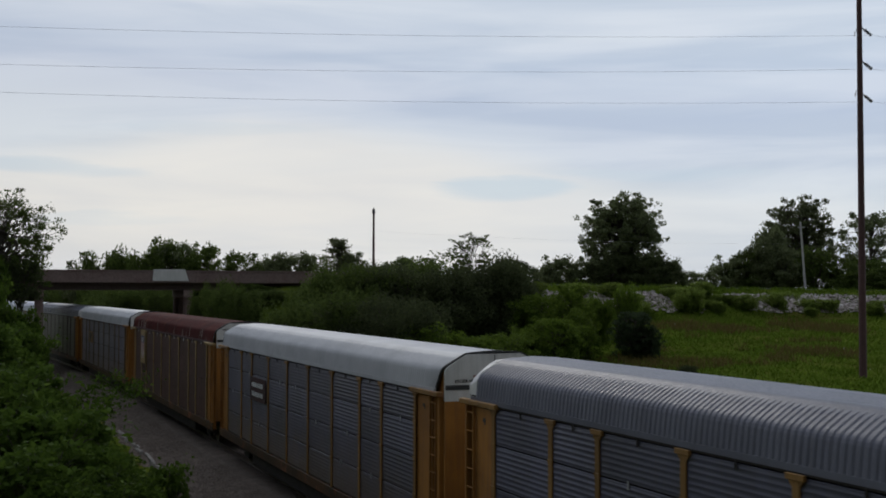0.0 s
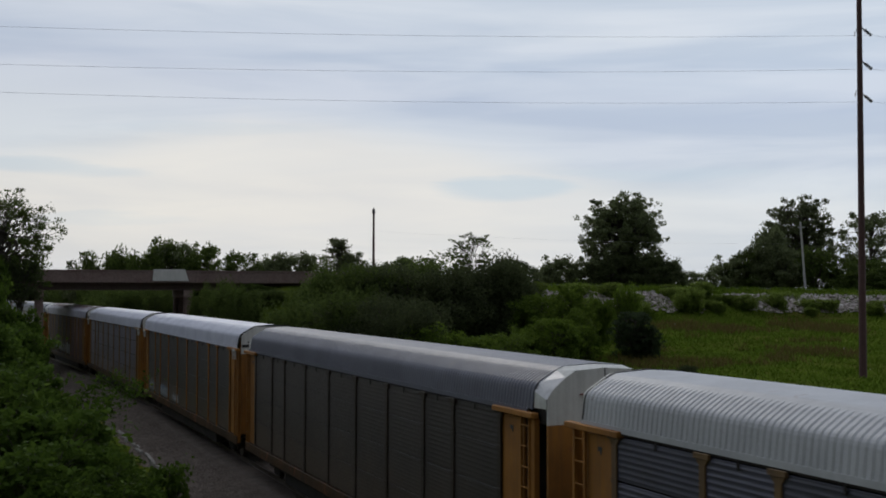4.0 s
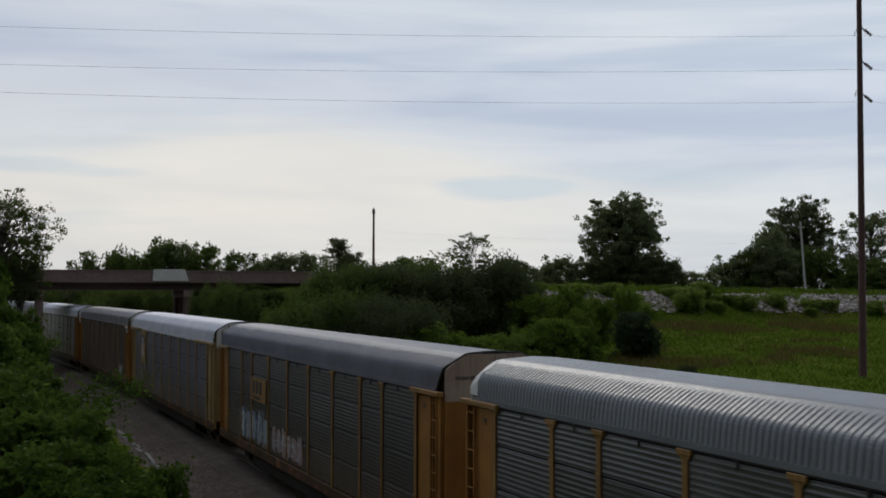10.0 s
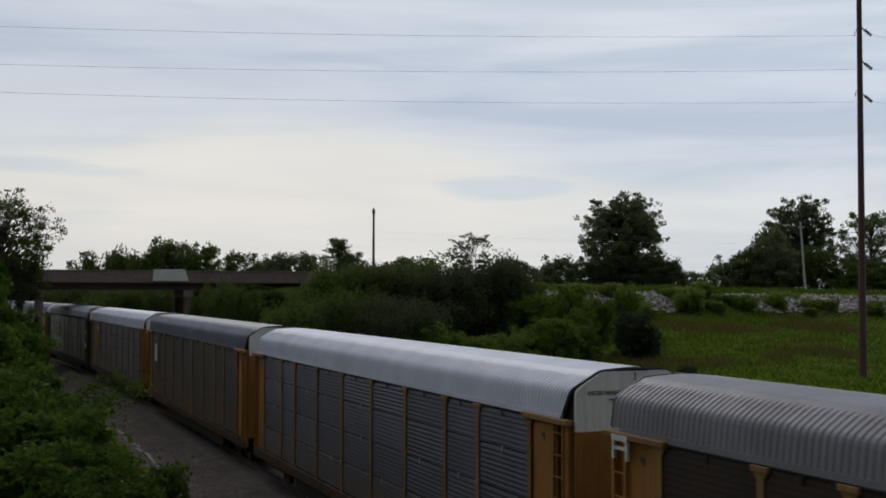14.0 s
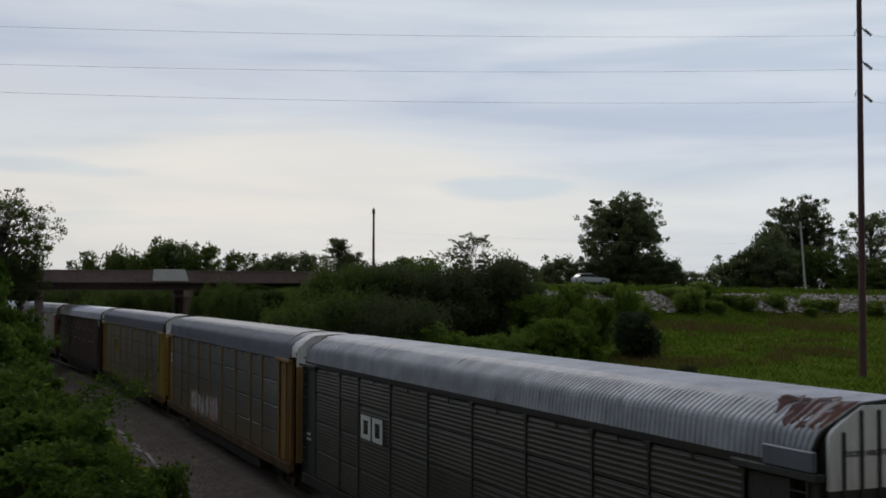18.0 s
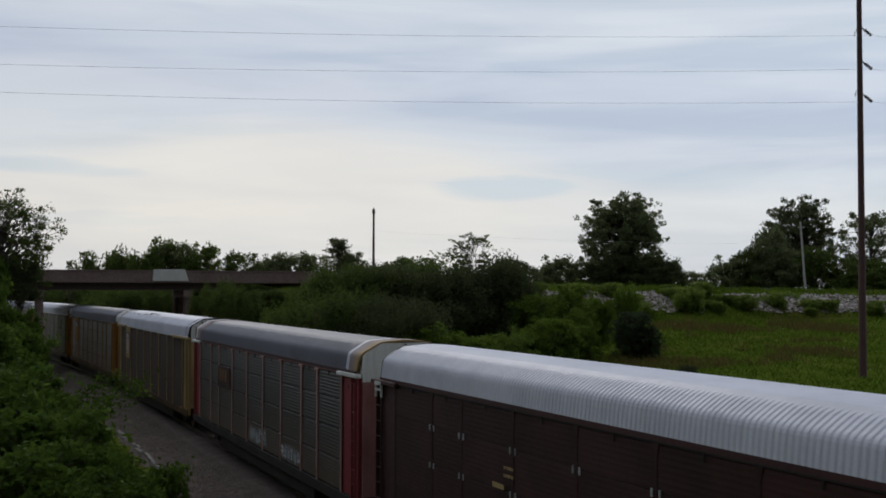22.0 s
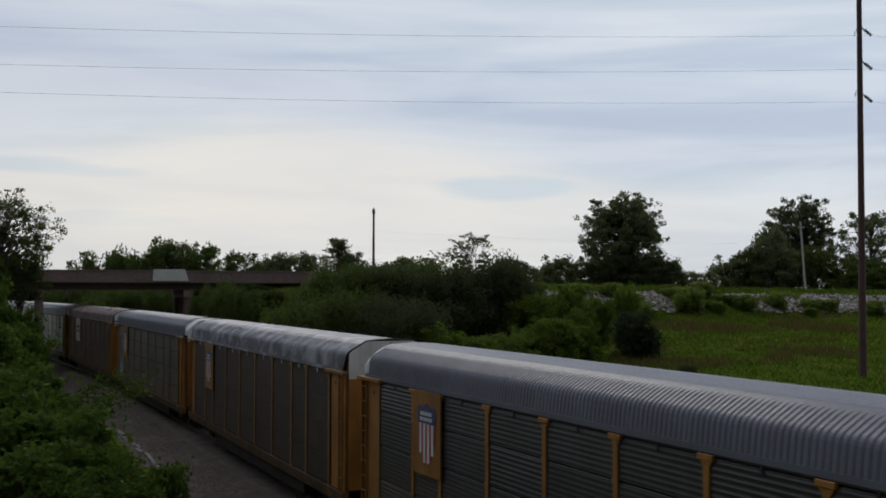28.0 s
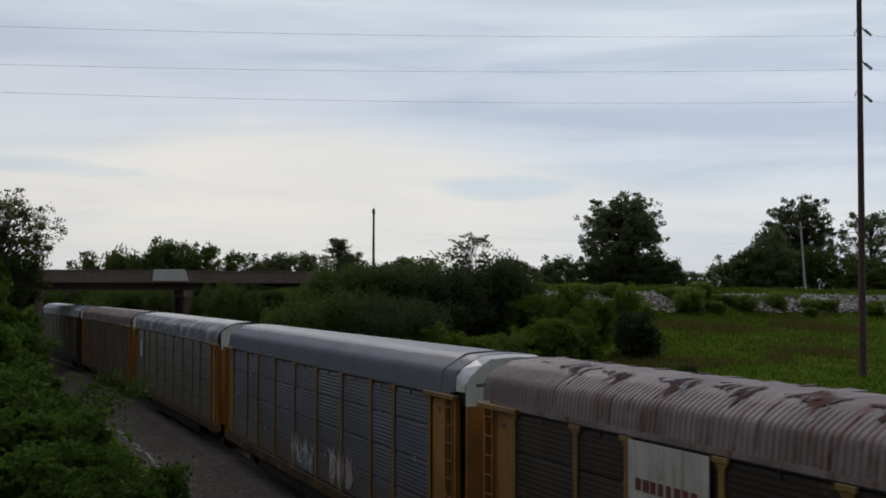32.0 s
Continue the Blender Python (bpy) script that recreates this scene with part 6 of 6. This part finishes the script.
def build_car(idx, roof, side, posts, ends, plate, tags, endstyle):
    label = "covered rail car, %s roof and %s" % (ROOF_WORD[roof], SIDE_WORD[side])
    car = tagged(new("autorack_car"), label, "rail car", "train of covered rail cars")
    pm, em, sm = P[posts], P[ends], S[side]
    capped = idx in CAPPED
    long_roof = idx in LONG_ROOF
    put("roof", ME["roof_cap" if capped else "roof_long" if long_roof else "roof_smooth" if idx in (1, 6) else "roof"], car, R[roof])
    put("body_core", ME["core"], car, M_BLACK)
    put("underframe", ME["underframe"], car, M_BLACK)
    for y in (-1.5, 1.5):
        put("side_sill", ME["sill"], car, M_SILL if ends in ("orange", "yellow", "bright", "cream") else M_BLACK, (0, y, 0))
        put("top_chord", ME["chord"], car, P["maroon"] if idx in (1, 17, 18) else M_BLACK if idx == 14 else R[roof], (0, y * 1.002, 0))
        put("eave_strip", ME["lip"], car, P["pink"] if idx == 18 else P["white"] if roof == "white" and (plate or "").startswith("crest") else M_BLACK, (0, y * 1.005, 0))
    rp = random.Random(idx + 300)
    for i in range(9):
        xm = xd((POSTS[i] + POSTS[i + 1]) / 2)
        for j in range(4):
            ridged = side in ("blue", "grey", "slate", "dark", "black") and idx != 4 or idx == 25
            sheet = "flat_panel" if not ridged else "panel" if rp.random() < (0.7 if idx == 18 else STRONG.get(side, 0.3)) else "faint_panel"
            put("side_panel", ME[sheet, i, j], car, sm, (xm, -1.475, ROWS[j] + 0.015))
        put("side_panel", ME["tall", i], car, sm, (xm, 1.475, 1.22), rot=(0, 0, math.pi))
    if side == "blue":
        rl = random.Random(idx)
        for i in range(9):
            for j in (1, 2, 3):
                if rl.random() < 0.6:
                    put("latch", ME["latch"], car, M_TAG_W, (xd((POSTS[i] + POSTS[i + 1]) / 2 + rl.uniform(-0.5, 0.5)), -1.50, ROWS[j]))
    if idx in (25, 28):
        rl = random.Random(idx + 50)
        for k in range(24):
            sh = put("loose_sheet", ME["loose_sheet"], car, rl.choice((R[roof], M_PEEL, R["rust"])), (xd(2.5 + 1.1 * k + rl.uniform(-0.3, 0.3)), 0.1, 6.091), rot=(rl.uniform(-0.015, 0.085), rl.uniform(-0.05, 0.05), rl.uniform(-0.25, 0.25)))
            sh.scale = (rl.uniform(0.4, 1.5), rl.uniform(0.7, 1.0), 1)
    for d in POSTS:
        for y in (-1.50, 1.50):
            bar = put("post", ME["post"], car, sm if idx == 17 else pm, (xd(d), y, 0), rot=(0, 0, math.pi) if y > 0 else None)
            if idx in (14, 17):
                bar.scale = (0.45, 0.3 if idx == 17 else 0.7, 1)
    for i in range(9):
        put("roof_clip", ME["clip"], car, P["white"] if roof in ("rust", "mottled") else R["grey"] if roof == "white_rust" else M_BLACK, (xd((POSTS[i] + POSTS[i + 1]) / 2), -1.52, 0))
    for sgn, dpan, dcor, dlad, dbeam in ((1, 2.25, 1.22, 1.52, 2.05), (-1, 27.1, 27.98, 27.72, 27.2)):
        longer = endstyle.startswith("ribs") and ends in ("cream", "bright")
        for y in (-1, 1):
            turn = None if y < 0 else (0, 0, math.pi)
            pan = put("end_panel", ME["end_panel"], car, em, (xd(dpan), y * 1.44, 0))
            put("panel_hole", ME["hole"], pan, M_INK, (-0.05 * sgn, y * 0.033, 0), rot=turn)
            if y < 0 and (idx == 6 or idx == 15 and sgn < 0):
                disc = put("round_emblem", ME["disc"], pan, P["white"], (0.1, -0.034, 3.75), "round white emblem")
                put("mark", ME["disc_mark"], disc, M_INK, (0, 0, 0))
            put("corner_post", ME["corner"], car, em, (xd(dcor), y * 1.45, 0))
            lad = put("ladder", ME["ladder"], car, em, (xd(dlad), y * 1.53, 0), rot=turn)
            if idx in (4, 5, 10, 17):
                put("bracket", ME["bracket"], lad, P["white"], (-0.12 * sgn, -0.035, 0), "white step bracket")
            put("top_beam", ME["beam_long"] if longer else ME["beam"], car, P["white"] if ends == "red" else em if posts in ("brown", "ochre") else pm,
                (xd(dbeam + (1.2 * sgn if longer else 0)), y * 1.54, 0))
        rot = None if sgn > 0 else (0, 0, math.pi)
        face = xd((0.74 if capped else 1.06) if sgn > 0 else 28.0 if capped else 27.75)
        up_mat = M_TANDOOR if idx == 8 else P["white"]
        up = put("end_door", ME["door_cap" if capped else "door_up"], car, up_mat, (face, 0, 0), rot=rot)
        put("end_door", ME["door_low"], car, em if ends != "red" else P["pink"], (face, 0, 0), rot=rot)
        put("end_hood", ME["hood_cap" if capped else "hood"], car, P["white"] if ends == "red" else M_BLACK if capped or ends in ("yellow", "bright", "black") or idx in (2, 8, 11, 19) else em, (face, 0, 0), rot=rot)
        if capped:
            folded = R[roof] if idx == 24 and sgn < 0 else M_SHINY
            put("end_cap", ME["cap_top"], car, P["white"] if folded == M_SHINY else folded, (face, 0, 0), rot=rot)
            for sy in (1, -1):
                put("side_sheet", ME["cap_side", sy], car, P["white"] if folded == M_SHINY else folded, (face, 0, 0), rot=rot)
                put("corner_sheet", ME["cap_shoulder", sy], car, folded, (face, 0, 0), "bright folded metal sheet over the roof's end", rot=rot)
        if sgn > 0:
            out = 0.013 if capped else 0.051
            if "ribs" not in endstyle:
                put("door_gap", ME["slit_wide" if idx in WIDE_GAP else "slit"], up, M_INK, (out, 0.0, 0))
                put("door_bar", ME["bar"], up, P["pink"], (out, -0.3, 5.5))
            if "word" in endstyle:
                put("lettering", ME["word"], up, M_INK, (out + 0.004, -0.62, WORD_Z.get(idx, 5.34)), "EXCESS HEIGHT CAR", rot=(math.pi / 2, 0, math.pi / 2))["kind"] = "stuff"
            if "stripe" in endstyle:
                put("black_stripe", ME["stripe"], up, M_INK, (out, 0, 0))
            if "ribs" in endstyle:
                for k in range(8):
                    put("door_rib", ME["vbar" if k in (0, 7) else "vbar_mid"], up, M_INK, (out, -1.16 + 0.331 * k, 0))
    if not capped:
        put("roof_band", ME["band"] if "band" in endstyle else ME["band_thin"], car, (P["white"] if "cream" not in endstyle else P["cream"]) if "band" in endstyle else M_INK)
    if idx in (7, 15, 19, 20, 22, 24, 26):
        put("roof_joint", ME["joint"], car, M_INK)
    if idx == 19:
        rs = random.Random(4)
        put("rust_patch", ME["edge_tear"], car, M_PEEL, label="dark torn edge at the roof's rear")
        put("rust_patch", ME["small_tear"], car, M_INK, label="dark tear in the roof sheet")
        for _ in range(16):
            sc = put("scuff", ME["scuff"], car, M_INK, (xd(rs.uniform(14, 25)), 0, 0), rot=(0.3, 0, rs.uniform(-0.6, 0.6)))
            yy = rs.uniform(0.62, 1.0)
            sc.location.y, sc.location.z = -yy, float(np.interp(yy, [p[0] for p in ROOF_PROFILE[::-1]], [p[1] for p in ROOF_PROFILE[::-1]])) + 0.018
            sc.scale = (rs.uniform(0.4, 1.2), rs.uniform(0.4, 1.0), 1)
    if idx in (6, 25, 28):
        # rust breaking out along the edge of the roof's crown
        rl = random.Random(idx + 70)
        for k in range(14):
            put("rust_patch", ME["crown_rust", k % 4], car, M_PEEL, (xd(2.6 + 1.72 * k + rl.uniform(-0.5, 0.5)) - xd(HALF), 0, 0), "peeling red-brown rust on the roof")
    if idx == 14:
        put("rust_patch", ME["rust_patch"], car, M_PEEL, label="peeling red-brown rust on the roof's front shoulder")
        put("rust_patch", ME["edge_tear"], car, M_PEEL, label="dark torn edge at the roof's rear")
        for sy in (-1, 1):
            put("corner_sheet", ME["gusset"], car, R["grey"], (xd(1.95), sy * 1.585, 0), "blue-grey sheet under the eaves")
    if idx == 18:
        put("roof_band", ME["band_wide"], car, R["tan_rust"], label="rust-stained band at the roof's front")
    if idx == 18:
        put("roof_band", ME["band_rust"], car, R["tan_rust"], label="rust-stained band at the roof's rear")
        put("roof_band", ME["band_rear"], car, R["white"], label="white band at the roof's rear")
        put("roof_band", ME["band_front"], car, R["white"], label="white band at the roof's front")
        put("roof_band", ME["band_lead"], car, P["cream"], label="pale band at the roof's front edge")
    if idx == 13:
        put("roof_band", ME["band_smooth"], car, R["white"], label="plain white sheet at the roof's front")
        put("rust_sheet", ME["rust_sheet"], car, R["tan_rust"], (xd(1.9), 0, 6.115), "rust-brown sheet on the roof's front", rot=(0, 0.0, 0))
    if not capped:
        put("end_rim", ME["rim_long" if long_roof else "rim"], car, M_INK)
    if plate:
        name_plate(car, plate, pm, 0.25 if idx in (22, 23, 24) else 0.0)
    for k, (d, w, h, c) in enumerate(tags):
        fill, line = {"W": (M_TAG_G, M_TAG_W), "B": (M_TAG_B, M_TAG_W), "P": (M_TAG_P, M_TAG_W), "C": (M_TAG_C, M_INK), "S": (M_TAG_W, M_TAG_G)}[c]
        for solid, mat in ((True, fill), (False, line)):
            key = "tag", w, h, k % 3, solid
            if key not in ME:
                ME[key] = graffiti_mesh(w, 1.13 * h, len(ME), solid)
            put("graffiti", ME[key], car, mat, (xd(d), -1.516, 1.27), "spray-painted shapes on the sheet")["kind"] = "stuff"
    for d in (4.2, 24.4):
        tr = put("truck_frame", ME["truck"], car, M_BLACK, (xd(d), 0, 0))
        for x in (-0.89, 0.89):
            put("wheelset", ME["wheelset"], tr, M_RAIL, (x, 0, 0))
    put("coupler", ME["coupler"], car, M_BLACK)
    put("coupler", ME["coupler_rear"], car, M_BLACK)
    return car


def rail_pose(s):
    a, b = on_track(s - 10.1), on_track(s + 10.1)
    d = a - b
    return Matrix.Translation((a + b) / 2) @ Matrix.Rotation(math.atan2(d.y, d.x), 4, 'Z')


TRAIN = [(row[0], build_car(*row)) for row in CARS]

# ---- the car on the road ----


def build_road_car():
    car = tagged(new("sedan"), "silver sedan driving along the road", "car")
    paint = metal_mat("silver_paint", (0.72, 0.73, 0.76), (0.68, 0.7, 0.73), rough=0.3, metallic=0.15, streak=0.05, vary=0.0)
    glass, N, L, b = mat_new("car_glass")
    b.inputs["Base Color"].default_value, b.inputs["Roughness"].default_value = (0.02, 0.022, 0.025, 1), 0.08
    tyre = ground_like("tyre_rubber", [(0.02, 0.02, 0.02), (0.03, 0.03, 0.03)], 3.0)

    def loft(prof, w_of, name, mat):
        bm = bmesh.new()
        lo = [bm.verts.new((x, -w_of(z), z)) for x, z in prof]
        hi = [bm.verts.new((x, w_of(z), z)) for x, z in prof]
        bm.faces.new(lo)
        bm.faces.new(hi[::-1])
        n = len(prof)
        for i in range(n):
            bm.faces.new((lo[i], hi[i], hi[(i + 1) % n], lo[(i + 1) % n]))
        bmesh.ops.recalc_face_normals(bm, faces=bm.faces[:])
        bmesh.ops.bevel(bm, geom=bm.edges[:], offset=0.04, segments=2, affect='EDGES')
        return put(name, bm_mesh(name, bm, mat), car)
    loft([(-2.3, 0.35), (-2.35, 0.7), (-2.25, 0.92), (-1.3, 0.98), (0.95, 0.94), (2.0, 0.82), (2.3, 0.62), (2.3, 0.35)], lambda z: 0.9 - 0.06 * abs(z - 0.65), "body", paint)
    loft([(-2.05, 0.985), (-1.6, 1.36), (0.05, 1.38), (0.95, 0.96)], lambda z: 0.82 - 0.28 * (z - 0.95), "window_band", glass)
    loft([(-1.72, 1.352), (-1.5, 1.45), (-0.1, 1.46), (0.15, 1.37)], lambda z: 0.66, "roof", paint)
    for x in (-1.42, 1.42):
        for y in (-0.82, 0.82):
            bm = bmesh.new()
            bm_cyl(bm, (x, y - 0.1, 0.32), (x, y + 0.1, 0.32), 0.32, seg=20)
            wheel = part("tyre", bm, tyre, car)
            bm = bmesh.new()
            bm_cyl(bm, (x, y - 0.11, 0.32), (x, y + 0.11, 0.32), 0.2, seg=14)
            part("rim", bm, paint, wheel)
    for y in (-0.6, 0.6):
        part("headlight", bm_box(bmesh.new(), 2.2, 2.32, y - 0.18, y + 0.18, 0.6, 0.74, 0.02), P["white"], car)
        part("tail_light", bm_box(bmesh.new(), -2.36, -2.28, y - 0.2, y + 0.2, 0.68, 0.85, 0.02), M_CRIMSON, car)
    for ob in car.children_recursive:
        ob.data.transform(Matrix.Scale(0.94, 4))
    return car


SEDAN = build_road_car()


def motions():
    for k, car in TRAIN:
        mid = GAP0 + PITCH * k + HALF
        walk(car, [(t, rail_pose(mid - run_at(t))) for t in range(33)])
    # along the road, left to right
    heading = Matrix.Rotation(math.atan2(0.3278, 0.9447), 4, 'Z')
    rows = []
    for t in (0.0, 8.0, 17.5, 18.0, 18.5, 19.0, 19.5, 20.0, 26.0, 32.0):
        along = 20.0 + (t - 18.0) * 18.1
        rows.append((t, Matrix.Translation(road_pt(along, -4.3, ROAD_Z + 0.06 - float(road_fall(along)))) @ heading))
    walk(SEDAN, rows)


motions()
